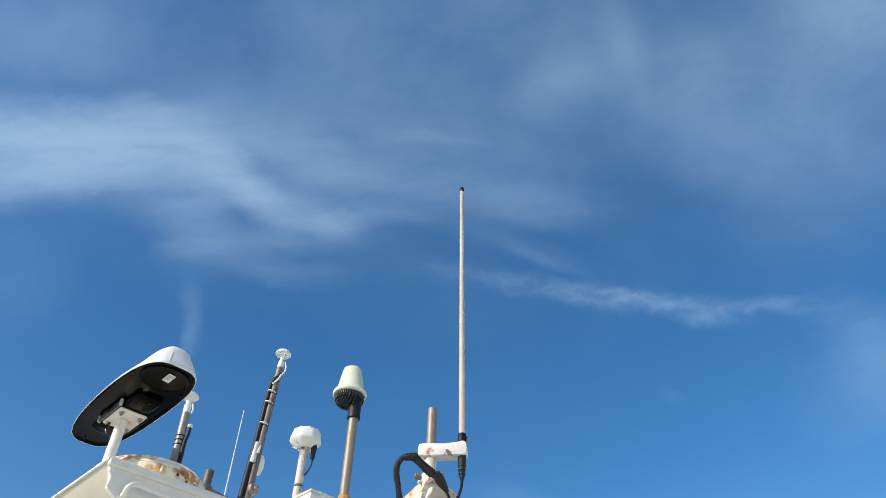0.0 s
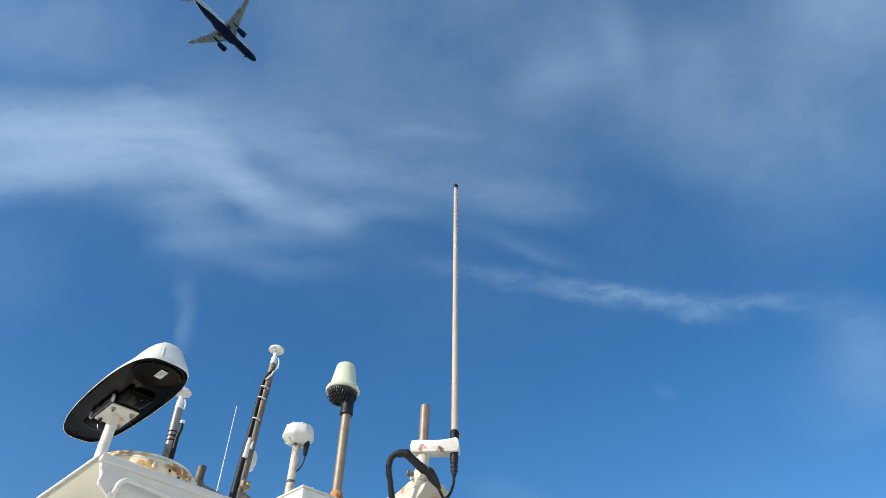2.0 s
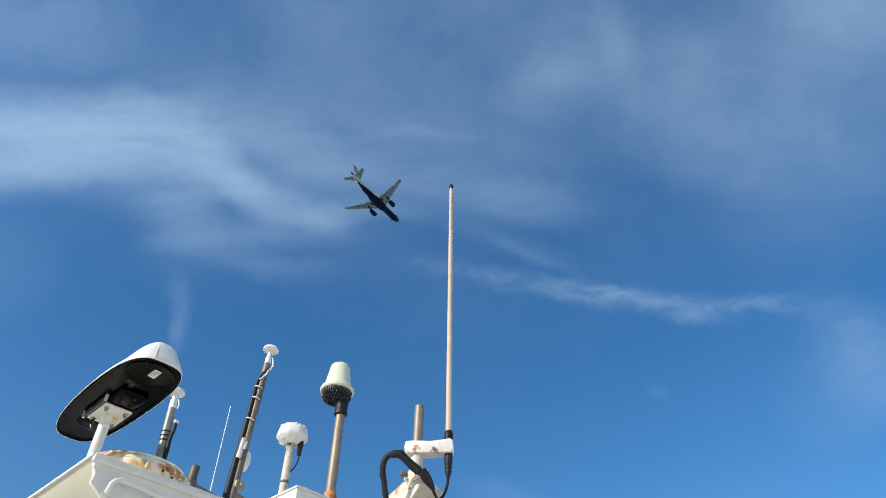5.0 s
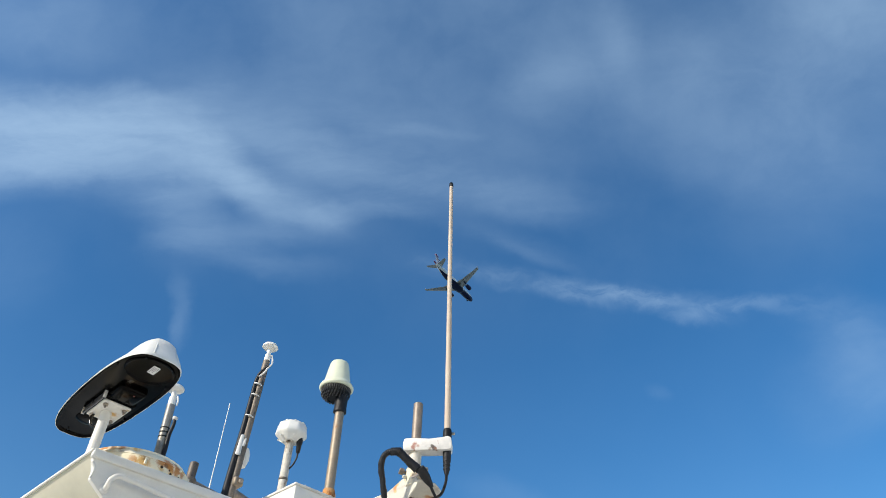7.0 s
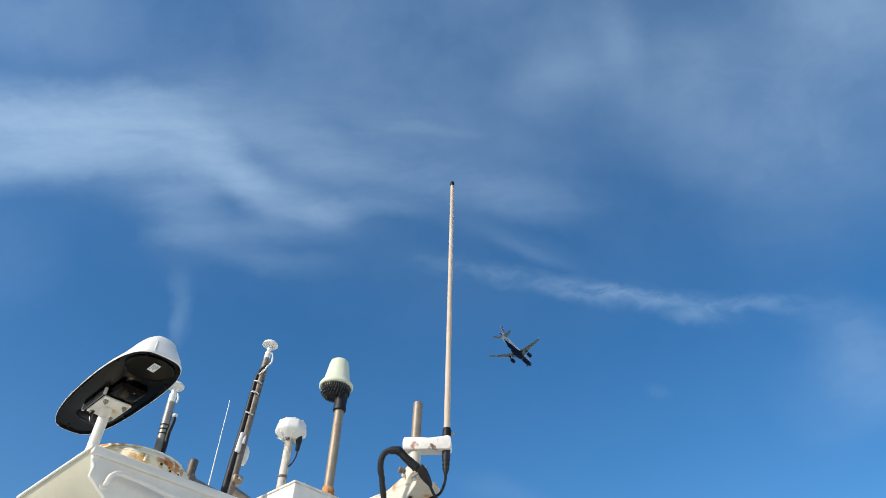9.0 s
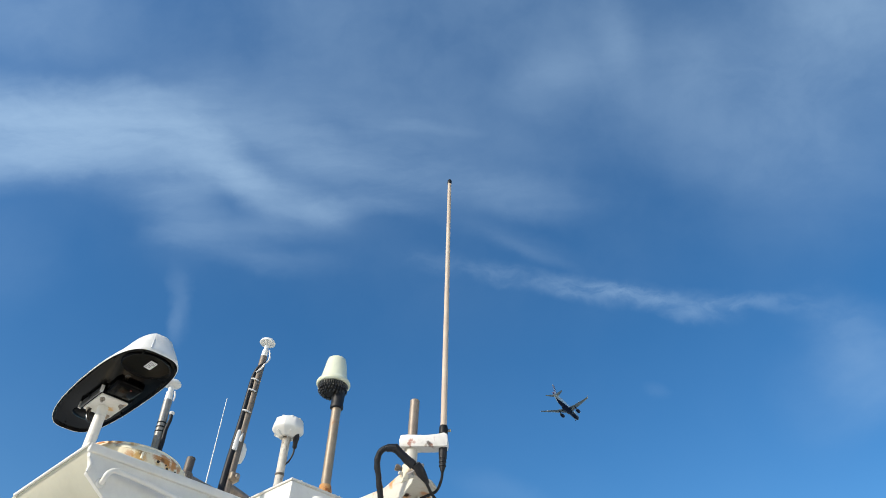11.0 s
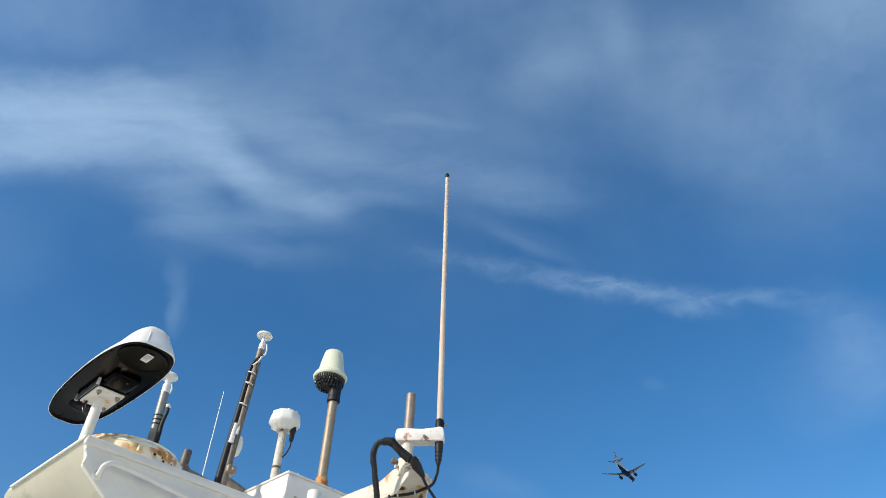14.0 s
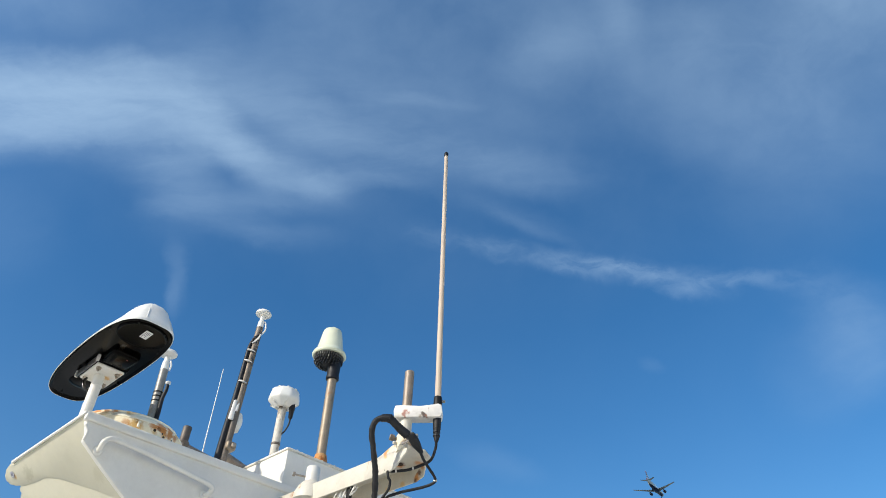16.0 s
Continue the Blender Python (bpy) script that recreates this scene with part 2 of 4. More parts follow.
STEEL_GREY = surface("grey_steel_pipe", (0.29, 0.275, 0.24), 0.45, metal=0.4, grain=0.16, scale=20, rust=0.4, bump=0.35)
SPIKE = surface("glossy_black_rubber", (0.022, 0.021, 0.020), 0.28, grain=0.3, scale=60, spec=0.7)
FIN = surface("worn_grey_fin", (0.13, 0.125, 0.11), 0.4, grain=0.25, scale=60, spec=0.5)
YARD = surface("dark_weathered_pipe", (0.12, 0.10, 0.085), 0.55, metal=0.3, grain=0.2, scale=20, dirt=0.25, rust=0.45, bump=0.4)
STEEL_DARK = surface("dull_brown_pipe", (0.20, 0.165, 0.13), 0.55, metal=0.3, grain=0.26, scale=20, dirt=0.3, rust=0.5, bump=0.4)
BOLT = surface("stained_bolt_steel", (0.38, 0.33, 0.27), 0.42, metal=0.6, grain=0.12, scale=60, rust=0.4)
WHIP = surface("weathered_glassfibre", (0.52, 0.42, 0.325), 0.6, grain=0.05, scale=5, dirt=0.12, bump=0.15, second=(0.56, 0.465, 0.365))
STRAP = surface("grey_strap", (0.33, 0.30, 0.28), 0.6, grain=0.15, scale=50)
PALE = surface("pale_tie_plastic", (0.72, 0.70, 0.66), 0.45, grain=0.05, scale=60)
STICKER = surface("printed_label", (0.80, 0.80, 0.78), 0.4, grain=0.02, scale=80)
INK = surface("grey_print", (0.16, 0.16, 0.17), 0.5, grain=0.05, scale=80)
DECK = surface("deck_paint", (0.70, 0.67, 0.60), 0.7, grain=0.1, scale=3, dirt=0.4, rust=0.1)
SEA = surface("sea_water", (0.10, 0.145, 0.15), 0.12, grain=0.2, scale=0.2, bump=1.0)
NAVY = surface("navy_aircraft_paint", (0.010, 0.013, 0.060), 0.35, grain=0.05, scale=0.6, bump=0.0, coat=0.1, spec=0.3)
JET_WHITE = surface("white_aircraft_paint", (0.92, 0.915, 0.90), 0.32, grain=0.03, scale=0.6, bump=0.0, coat=0.3)
JET_GREY = surface("grey_wing_paint", (0.60, 0.585, 0.56), 0.45, grain=0.14, scale=0.7, bump=0.0)
JET_SEAM = surface("dark_wing_seam", (0.09, 0.09, 0.10), 0.6, grain=0.1, scale=1, bump=0.0)
JET_RED = surface("red_tail_paint", (0.32, 0.02, 0.05), 0.35, grain=0.04, scale=1, bump=0.0)
JET_BLUE = surface("blue_tail_paint", (0.03, 0.05, 0.22), 0.35, grain=0.04, scale=1, bump=0.0)
METAL = surface("bright_metal", (0.55, 0.55, 0.56), 0.3, metal=0.9, grain=0.05, scale=3, bump=0.0)
TYRE = surface("tyre_rubber", (0.02, 0.02, 0.02), 0.8, grain=0.1, scale=5)

# ---- the mast-house frame: u and v run along its sides, at 45 degrees to the line of sight ----
K = 0.8
RIG = Matrix.Translation((0, 0, 1.6 - 1.6 * K)) @ Matrix.Rotation(radians(45), 4, "Z") @ Matrix.Scale(K, 4)
BASE = {}


def thing(name, base, label, category, group="", kind=""):
    """An Empty at the base of a thing; base is in the mast-house frame."""
    ob = new(name)
    ob.location = RIG @ Vector(base)
    ob.empty_display_size = 0.1
    BASE[ob] = Vector(ob.location)
    return tagged(ob, label, category, group, kind)


def part(name, bm, mat, parent, label="", smooth=True, frame_of=RIG):
    """Links a bmesh drawn in the mast-house frame as one mesh under a thing or a part."""
    bm.transform(frame_of)
    bmesh.ops.translate(bm, verts=bm.verts, vec=-BASE[parent])
    bmesh.ops.recalc_face_normals(bm, faces=bm.faces)
    me = bpy.data.meshes.new(name)
    bm.to_mesh(me)
    bm.free()
    me.materials.append(mat)
    if smooth:
        for p in me.polygons:
            p.use_smooth = True
        me.set_sharp_from_angle(angle=radians(38))
    ob = new(name, me)
    ob.parent = parent
    BASE[ob] = BASE[parent]
    return tagged(ob, label) if label else ob


def lathe(profile, foot, seg=32, axis=(0, 0, 1), flat=False):
    """A body turned about an axis through foot; profile: (radius, height) from bottom to top."""
    bm = bmesh.new()
    q = Vector((0, 0, 1)).rotation_difference(Vector(axis).normalized()).to_matrix()
    rings = []
    for r, h in profile:
        rings.append([bm.verts.new(Vector(foot) + q @ Vector((max(r, 1e-4) * math.cos(a), max(r, 1e-4) * math.sin(a), h)))
                      for a in (2 * math.pi * (i + (0.5 if flat else 0)) / seg for i in range(seg))])
    for lo, hi in zip(rings, rings[1:]):
        for i in range(seg):
            bm.faces.new((lo[i], lo[(i + 1) % seg], hi[(i + 1) % seg], hi[i]))
    bm.faces.new(rings[0][::-1])
    bm.faces.new(rings[-1])
    return bm


def rod(a, b, r, r2=None, seg=20):
    """A straight tube from a to b with softened ends."""
    a, b = Vector(a), Vector(b)
    h, r2 = (b - a).length, r if r2 is None else r2
    e = min(r * 0.18, h * 0.2)
    return lathe([(r - e, 0), (r, e), (r2, h - e), (r2 - e, h)], a, seg, b - a)


def smooth_path(points, steps=8):
    """Catmull-Rom points through the given ones."""
    p = [Vector(q) for q in points]
    p = [2 * p[0] - p[1]] + p + [2 * p[-1] - p[-2]]
    out = []
    for i in range(1, len(p) - 2):
        for s in range(steps):
            t = s / steps
            out.append(0.5 * (2 * p[i] + (p[i + 1] - p[i - 1]) * t + (2 * p[i - 1] - 5 * p[i] + 4 * p[i + 1] - p[i + 2]) * t * t
                              + (3 * p[i] - p[i - 1] - 3 * p[i + 1] + p[i + 2]) * t ** 3))
    return out + [p[-2]]


def tube(points, r, seg=12, steps=8, ribs=0.0, r2=None):
    """A bent tube along a smooth path; ribs swells every other ring."""
    path = smooth_path(points, steps)
    bm = bmesh.new()
    rings, side = [], None
    for i, p in enumerate(path):
        d = (path[min(i + 1, len(path) - 1)] - path[max(i - 1, 0)]).normalized()
        side = (side - d * side.dot(d)).normalized() if side is not None else d.orthogonal().normalized()
        up = d.cross(side)
        w = i / (len(path) - 1)
        rr = (r + ((r2 if r2 else r) - r) * w) * (1 + (ribs if i % 2 else -ribs))
        rings.append([bm.verts.new(p + (side * math.cos(a) + up * math.sin(a)) * rr) for a in (2 * math.pi * j / seg for j in range(seg))])
    for lo, hi in zip(rings, rings[1:]):
        for j in range(seg):
            bm.faces.new((lo[j], lo[(j + 1) % seg], hi[(j + 1) % seg], hi[j]))
    bm.faces.new(rings[0][::-1])
    bm.faces.new(rings[-1])
    return bm


def slab(outline, origin, ex, ey, depth, soft=0.004):
    """A plate: outline points in the plane spanned by ex, ey; depth along their normal, edges softened."""
    ex, ey = Vector(ex).normalized(), Vector(ey).normalized()
    nrm = ex.cross(ey)
    bm = bmesh.new()
    f = bm.faces.new([bm.verts.new(Vector(origin) + ex * a + ey * b) for a, b in outline])
    ext = bmesh.ops.extrude_face_region(bm, geom=[f])
    bmesh.ops.translate(bm, verts=[v for v in ext["geom"] if isinstance(v, bmesh.types.BMVert)], vec=nrm * depth)
    if soft:
        bmesh.ops.bevel(bm, geom=list(bm.edges), offset=soft, segments=2, affect="EDGES", profile=0.5, clamp_overlap=True)
    return bm


def block(lo, hi, soft=0.005, seg=2):
    """A box with rounded edges between two corners."""
    lo, hi = Vector(lo), Vector(hi)
    bm = bmesh.new()
    bmesh.ops.create_cube(bm, size=1, matrix=Matrix.Translation((lo + hi) / 2) @ Matrix.Diagonal((*(hi - lo), 1)))
    if soft:
        bmesh.ops.bevel(bm, geom=list(bm.edges), offset=soft, segments=seg, affect="EDGES", profile=0.5)
    return bm


def join(*many):
    """One bmesh out of several."""
    out = many[0]
    for other in many[1:]:
        tmp = bpy.data.meshes.new("tmp")
        other.to_mesh(tmp)
        other.free()
        out.from_mesh(tmp)
        bpy.data.meshes.remove(tmp)
    return out


def lumpy(bm, reach=0.0016, scale=34.0):
    """Pushes the skin in and out a little, as tape wrapped by hand does."""
    bm.normal_update()
    for v in bm.verts:
        v.co += v.normal * noise.noise(v.co * scale) * reach * 2
    return bm


def tie(p, d, r, parent, name="cable_tie", mat=None):
    """A strap round a pole at p, along d."""
    part(name, lathe([(r - 0.002, -0.004), (r, -0.003), (r, 0.003), (r - 0.002, 0.004)], p, 16, d), mat or PALE, parent)


RUST_DEEP, RUST_ORANGE, RUST_PALE = (0.085, 0.026, 0.009), (0.55, 0.185, 0.006), (0.68, 0.39, 0.09)


DRUM_STAINS = [
    (1.253, 3.369, 3.158, 0.050, RUST_PALE, 0.85), (1.208, 3.387, 3.160, 0.030, RUST_ORANGE, 0.55), (1.262, 3.366, 3.175, 0.022, RUST_DEEP, 0.5),
    (1.345, 3.360, 3.182, 0.034, RUST_ORANGE, 0.85), (1.392, 3.364, 3.184, 0.046, RUST_ORANGE, 0.95), (1.440, 3.378, 3.180, 0.040, RUST_ORANGE, 0.9),
    (1.480, 3.397, 3.172, 0.026, RUST_ORANGE, 0.8), (1.372, 3.362, 3.170, 0.018, RUST_DEEP, 0.6), (1.351, 3.358, 3.150, 0.020, RUST_PALE, 0.7),
    (1.409, 3.368, 3.140, 0.022, RUST_PALE, 0.8), (1.465, 3.389, 3.142, 0.018, RUST_PALE, 0.7),
]
RIM_STAINS = [
    (1.109, 3.534, 3.228, 0.045, RUST_ORANGE, 0.85), (1.125, 3.482, 3.228, 0.035, RUST_ORANGE, 0.75), (1.165, 3.450, 3.230, 0.030, RUST_ORANGE, 0.8),
    (1.222, 3.405, 3.228, 0.030, RUST_PALE, 0.8), (1.120, 3.470, 3.196, 0.040, RUST_PALE, 0.5), (1.160, 3.430, 3.192, 0.022, RUST_DEEP, 0.45),
    (1.385, 3.368, 3.196, 0.034, RUST_ORANGE, 0.8), (1.440, 3.386, 3.196, 0.034, RUST_ORANGE, 0.85), (1.490, 3.410, 3.192, 0.026, RUST_PALE, 0.8),
]


def stains(t, rows):
    """Spots for surface(): (u, v, z, reach, colour, strength) in the mast-house frame, moved into the space of the thing t."""
    return [(RIG @ Vector(r[:3]) - BASE[t], r[3] * K, r[4], r[5]) for r in rows]


# ---- sea and deck ----
def ground():
    sea = new("water", bpy.data.meshes.new("water"))
    bm = bmesh.new()
    bmesh.ops.create_grid(bm, x_segments=8, y_segments=8, size=4500, matrix=Matrix.Translation((0, 0, -3.0)))
    bm.to_mesh(sea.data)
    bm.free()
    sea.data.materials.append(SEA)
    tagged(sea, "dark blue open sea reaching the horizon", "sea", kind="structure")
    bm = block((-6, -5, -0.12), (6, 9, 0.0), 0.02)
    me = bpy.data.meshes.new("floor")
    bm.to_mesh(me)
    bm.free()
    me.materials.append(DECK)
    tagged(new("floor", me), "weathered pale painted steel deck", "deck", kind="structure")
    # plain white wall beside the deck, unseen, added to throw daylight on the mast house
    bm = block((4.6, -4.0, 0.0), (4.72, 2.6, 5.0), 0.02)
    me = bpy.data.meshes.new("bounce_wall_east")
    bm.to_mesh(me)
    bm.free()
    me.materials.append(PAINT)
    tagged(new("bounce_wall_east", me), "unseen plain white wall added to bounce daylight", "wall", kind="structure")


ground()
DECK_Z = (0.0 - 1.6 + 1.6 * K) / K


# ---- mast house: flared white steel structure ----
def mast_house():
    t = thing("mast_house", (2.1, 3.8, DECK_Z), "white painted steel mast house with flared top and rust stains", "ship superstructure")
    # side wall with a slanting cut under the overhang
    wall = [(1.012, 3.085), (1.036, 3.02), (1.034, 2.985), (1.159, 2.895), (1.306, 2.796), (1.60, 2.59), (1.60, DECK_Z), (3.6, DECK_Z), (3.6, 3.085)]
    part("side_wall", slab(wall, (0, 3.342, 0), (1, 0, 0), (0, 0, 1), -0.03, 0.006), PAINT, t, "white side wall in shade")
    # slanting plate under the overhang, with a rounded lug at its far end
    s = math.sqrt(2)
    plate = [(3.36, -0.005), (4.19, -0.005), (4.21, 0.012), (4.255, -0.004), (4.32, 0.008), (4.37, 0.035), (4.378, 0.06), (4.355, 0.09), (4.30, 0.115), (4.20, 0.14),
             (4.06, 0.155), (3.96, 0.16), (3.84, 0.20), (3.555, 0.345), (3.36, 0.46)]
    bm = slab(plate, (1.002, 0, 3.110), (0, 1, 0), (1, 0, -1), -0.03, 0.003)
    # two darker cream spots, by the lug and low near the wall, and two of rust
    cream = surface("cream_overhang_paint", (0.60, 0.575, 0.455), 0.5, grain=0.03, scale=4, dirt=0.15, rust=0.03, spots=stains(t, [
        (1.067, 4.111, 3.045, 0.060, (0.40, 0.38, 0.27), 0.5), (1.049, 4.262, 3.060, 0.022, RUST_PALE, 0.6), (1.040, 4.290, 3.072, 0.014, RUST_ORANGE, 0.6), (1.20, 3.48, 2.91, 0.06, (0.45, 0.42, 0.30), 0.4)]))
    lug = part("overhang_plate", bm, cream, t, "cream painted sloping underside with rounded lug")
    lower = [(3.36, 0.05), (4.16, 0.05), (4.25, 0.085), (4.29, 0.105), (4.285, 0.125), (4.315, 0.14), (4.335, 0.17), (4.33, 0.24), (4.30, 0.30), (4.26, 0.9), (3.36, 0.9)]
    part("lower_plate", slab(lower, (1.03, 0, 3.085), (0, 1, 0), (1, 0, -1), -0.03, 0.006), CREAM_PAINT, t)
    hole = Vector((1.002, 4.275, 3.110)) + Vector((1, 0, -1)).normalized() * 0.052
    # no hole is cut: a grey-blue disc imitates the sky showing through
    part("lug_hole", lathe([(0.014, -0.002), (0.018, 0.0), (0.019, 0.003), (0.011, 0.0035), (0.010, -0.001)], hole + Vector((-1, 0, -1)).normalized() * 0.001, 20, (-1, 0, -1)), HOLE_SKY, lug, "grey disc standing for sky seen through the lug hole")
    part("weld_fillet", tube([(1.02, 3.345, 3.06), (1.036, 3.338, 3.03), (1.033, 3.342, 2.99)], 0.009, 10, r2=0.005), PAINT, t)
    part("back_wall", block((1.6, 4.6, DECK_Z), (3.6, 4.63, 3.08)), PAINT, t)
    part("end_wall", block((1.601, 3.37, DECK_Z), (1.63, 4.60, 2.46)), PAINT, t)
    part("end_wall", block((3.57, 3.372, DECK_Z), (3.6, 4.60, 3.08)), PAINT, t)
    part("gusset", slab([(1.05, 3.078), (1.61, 3.078), (1.61, 2.50)], (0, 4.12, 0), (1, 0, 0), (0, 0, 1), 0.02, 0.003), PAINT, t)
    # roof with a lip that stands out over the walls
    roof = [(0.994, 3.330), (3.6, 3.330), (3.6, 4.63), (1.6, 4.63), (1.020, 4.245), (0.992, 4.225)]
    part("roof", slab(roof, (0, 0, 3.113), (1, 0, 0), (0, 1, 0), 0.009, 0.003), PAINT, t, "white roof plate with worn edge")
    part("roof_lip", block((1.002, 3.327, 3.081), (3.602, 3.358, 3.1245), 0.008, 3), PAINT, t, "white lip along the roof edge")
    part("edge_bead", tube([(0.999, 3.335, 3.113), (0.998, 3.70, 3.113), (0.998, 4.00, 3.113), (0.999, 4.222, 3.112)], 0.0060, 10, 4), PAINT, t, "bright white bead along the roof edge")
    # grab rail on the side wall
    rail = [(1.112, 3.345, 2.962), (1.110, 3.312, 2.968), (1.112, 3.298, 2.994), (1.140, 3.296, 3.018), (1.19, 3.296, 3.019), (1.30, 3.296, 3.012),
            (1.62, 3.296, 2.976), (1.675, 3.296, 2.970), (1.706, 3.298, 2.955), (1.700, 3.312, 2.932), (1.690, 3.345, 2.925)]
    part("grab_rail", tube(rail, 0.0125, 14), PAINT, t, "white grab rail with bent ends")
    for p in ((1.112, 3.341, 2.962), (1.690, 3.341, 2.925)):
        part("rail_foot", lathe([(0.024, 0), (0.022, 0.006), (0.016, 0.010)], p, 18, (0, -1, 0)), PAINT, t)


mast_house()


def roof_box():
    t = thing("roof_box", (2.5, 3.8, 3.122), "white painted steel box on the mast house roof", "steel box")
    part("body", block((2.145, 3.357, 3.122), (3.4, 4.55, 3.335), 0.004), PAINT, t)
    lid = [(2.137, 3.349), (3.41, 3.349), (3.41, 4.56), (2.137, 4.56)]
    part("lid", slab(lid, (0, 0, 3.335), (1, 0, 0), (0, 1, 0), 0.014, 0.004), LID_PAINT, t, "worn lid edge with chipped paint")
    bm = None
    for i in range(14):
        u = 2.20 + i * 0.05 + random.uniform(-0.015, 0.015)
        r = random.uniform(0.004, 0.009)
        b = lathe([(r, 0), (r * 1.1, r * 0.5), (r * 0.4, r * 1.1)], (u, 3.36, 3.348), 8)
        bm = b if bm is None else join(bm, b)
    ob = part("paint_flaking", bm, PAINT_WORN, t)
    tagged(ob, kind="stuff")


roof_box()


def drum():
    c = Vector((1.335, 3.645, 3.122))
    t = thing("round_pedestal", c, "cream steel pedestal with rust streaks on the roof", "pedestal")
    r = 0.285
    cream = dict(grain=0.05, scale=7.6, dirt=0.06, rust=0.25, stain=(0.44, 0.17, 0.035))
    # creams raised to stand in for sunlight; the rim copy is paler, as lit
    wall = surface("cream_pedestal_wall", (0.90, 0.80, 0.58), 0.55, spots=stains(t, DRUM_STAINS), **cream)
    rim = surface("cream_pedestal_rim_lit", (0.92, 0.85, 0.67), 0.55, spots=stains(t, RIM_STAINS), **cream)
    part("drum", lathe([(r - 0.02, 0), (r, 0.004), (r + 0.003, 0.030), (r + 0.002, 0.062), (r - 0.004, 0.070)], c, 64), wall, t, "cream drum wall with rust holes")
    part("shoulder", lathe([(r - 0.006, 0.066), (r + 0.001, 0.068), (r - 0.001, 0.074), (r - 0.022, 0.096), (r - 0.040, 0.107), (r - 0.052, 0.110), (0.02, 0.116)], c, 64), rim, t, "rounded shoulder with sunlit tone in its colour and rusty rim")
    part("rim", tube([c + Vector((0.246 * math.cos(a), 0.246 * math.sin(a), 0.108)) for a in np.linspace(2.6, 6.9, 24)], 0.007, 8, 3), rim, t)
    weld = c + Vector(((r + 0.003) * math.cos(4.47), (r + 0.003) * math.sin(4.47), 0.0))
    part("lug", rod(weld + Vector((0, 0, 0.026)), weld + Vector((0, 0, 0.058)), 0.007, 0.006, 10), rim, t, "small white welded pin")
    for a, h, size in ((4.768, 0.037, 0.008), (4.973, 0.022, 0.007), (5.18, 0.026, 0.008), (4.93, 0.036, 0.005)):
        at = c + Vector(((r + 0.001) * math.cos(a), (r + 0.001) * math.sin(a), h))
        part("rust_hole", lathe([(size, 0), (size * 0.9, 0.003), (size * 0.3, 0.004)], at, 9, (math.cos(a), math.sin(a), 0)), RUST_HOLE, t)


drum()


# ---- antennas on the roof ----
def satellite_compass():
    t = thing("satellite_compass", (1.034, 3.46, 3.122), "white satellite compass with glossy black underside on a white pole", "antenna")
    pole_top = (1.033, 3.462, 3.372)
    part("pole", rod((1.034, 3.46, 3.122), pole_top, 0.0262, seg=28), PAINT, t)
    plate_paint = surface("white_plate_paint", (0.78, 0.755, 0.69), 0.45, grain=0.04, scale=9, dirt=0.12, rust=0.2, spots=stains(t, [(1.066, 3.462, 3.372, 0.030, RUST_PALE, 0.9), (1.0, 3.555, 3.372, 0.015, RUST_ORANGE, 0.6), (1.10, 3.37, 3.372, 0.015, RUST_PALE, 0.6)]))
    for h in (0.085, 0.190):
        part("weld_ring", lathe([(0.0262, -0.004), (0.0278, -0.001), (0.0278, 0.002), (0.0262, 0.005)], (1.0336, 3.461, 3.122 + h), 24), PAINT, t)
    plate = part("mounting_plate", slab([(-0.104, -0.072), (0.104, -0.072), (0.104, 0.072), (-0.104, 0.072)], (1.040, 3.459, 3.372), (0, 1, 0), (1, 0, 0), -0.014, 0.008), plate_paint, t, "white square mounting plate")
    for a, b in ((-0.072, -0.049), (0.080, -0.049), (0.080, 0.049), (-0.072, 0.049)):
        part("bolt", join(lathe([(0.012, -0.012), (0.013, -0.010), (0.013, 0)], (1.040 + b, 3.455 + a, 3.372), 6), rod((1.040 + b, 3.455 + a, 3.362), (1.040 + b, 3.455 + a, 3.35), 0.006, seg=8)), BOLT, plate)
    part("bracket_block", block((0.965, 3.34, 3.386), (1.125, 3.60, 3.425), 0.010, 3), BLACK, t)
    part("bracket_side", slab([(3.345, 3.376), (3.575, 3.376), (3.555, 3.428), (3.345, 3.428)], (0.955, 0, 0), (0, 1, 0), (0, 0, 1), 0.008, 0.002), GREY_METAL, t, "grey metal bracket cheek")
    for v in (3.338, 3.580):
        part("bracket_end", block((0.950, v - 0.004, 3.376), (0.966, v + 0.004, 3.420), 0.002), PALE, t, "pale bracket end")
    part("bracket_bolt", rod((0.948, 3.47, 3.404), (0.956, 3.47, 3.404), 0.011, seg=6), BLACK_MATT, t)
    cu, cv, a, b = 1.010, 3.380, 0.162, 0.522

    def ring(f, z, slope=False):
        pts = []
        for i in range(72):
            w = 2 * math.pi * i / 72
            c, s = math.cos(w), math.sin(w)
            n = 3.3
            v = cv + b * (0.30 * f + 0.70) * math.copysign(abs(s) ** (2 / n), s)
            tall = 0.30 + 0.70 * min(1.0, max(0.0, (3.30 - v) / 0.38)) if slope else 1.0
            taper = 1.0 - 0.16 * min(1.0, max(0.0, (v - 3.30) / 0.58)) ** 1.5
            pts.append(Vector((cu + 0.012 * (1 - taper) / 0.16 + a * f * taper * math.copysign(abs(c) ** (2 / n), c), v, 3.40 + (z - 3.40) * tall)))
        return pts

    def hull(levels, close_top=True, close_bottom=False):
        bm = bmesh.new()
        rings = [[bm.verts.new(p) for p in ring(*lv)] for lv in levels]
        for lo, hi in zip(rings, rings[1:]):
            for i in range(72):
                bm.faces.new((lo[i], lo[(i + 1) % 72], hi[(i + 1) % 72], hi[i]))
        if close_top:
            bm.faces.new(rings[-1])
        if close_bottom:
            bm.faces.new(rings[0][::-1])
        return bm

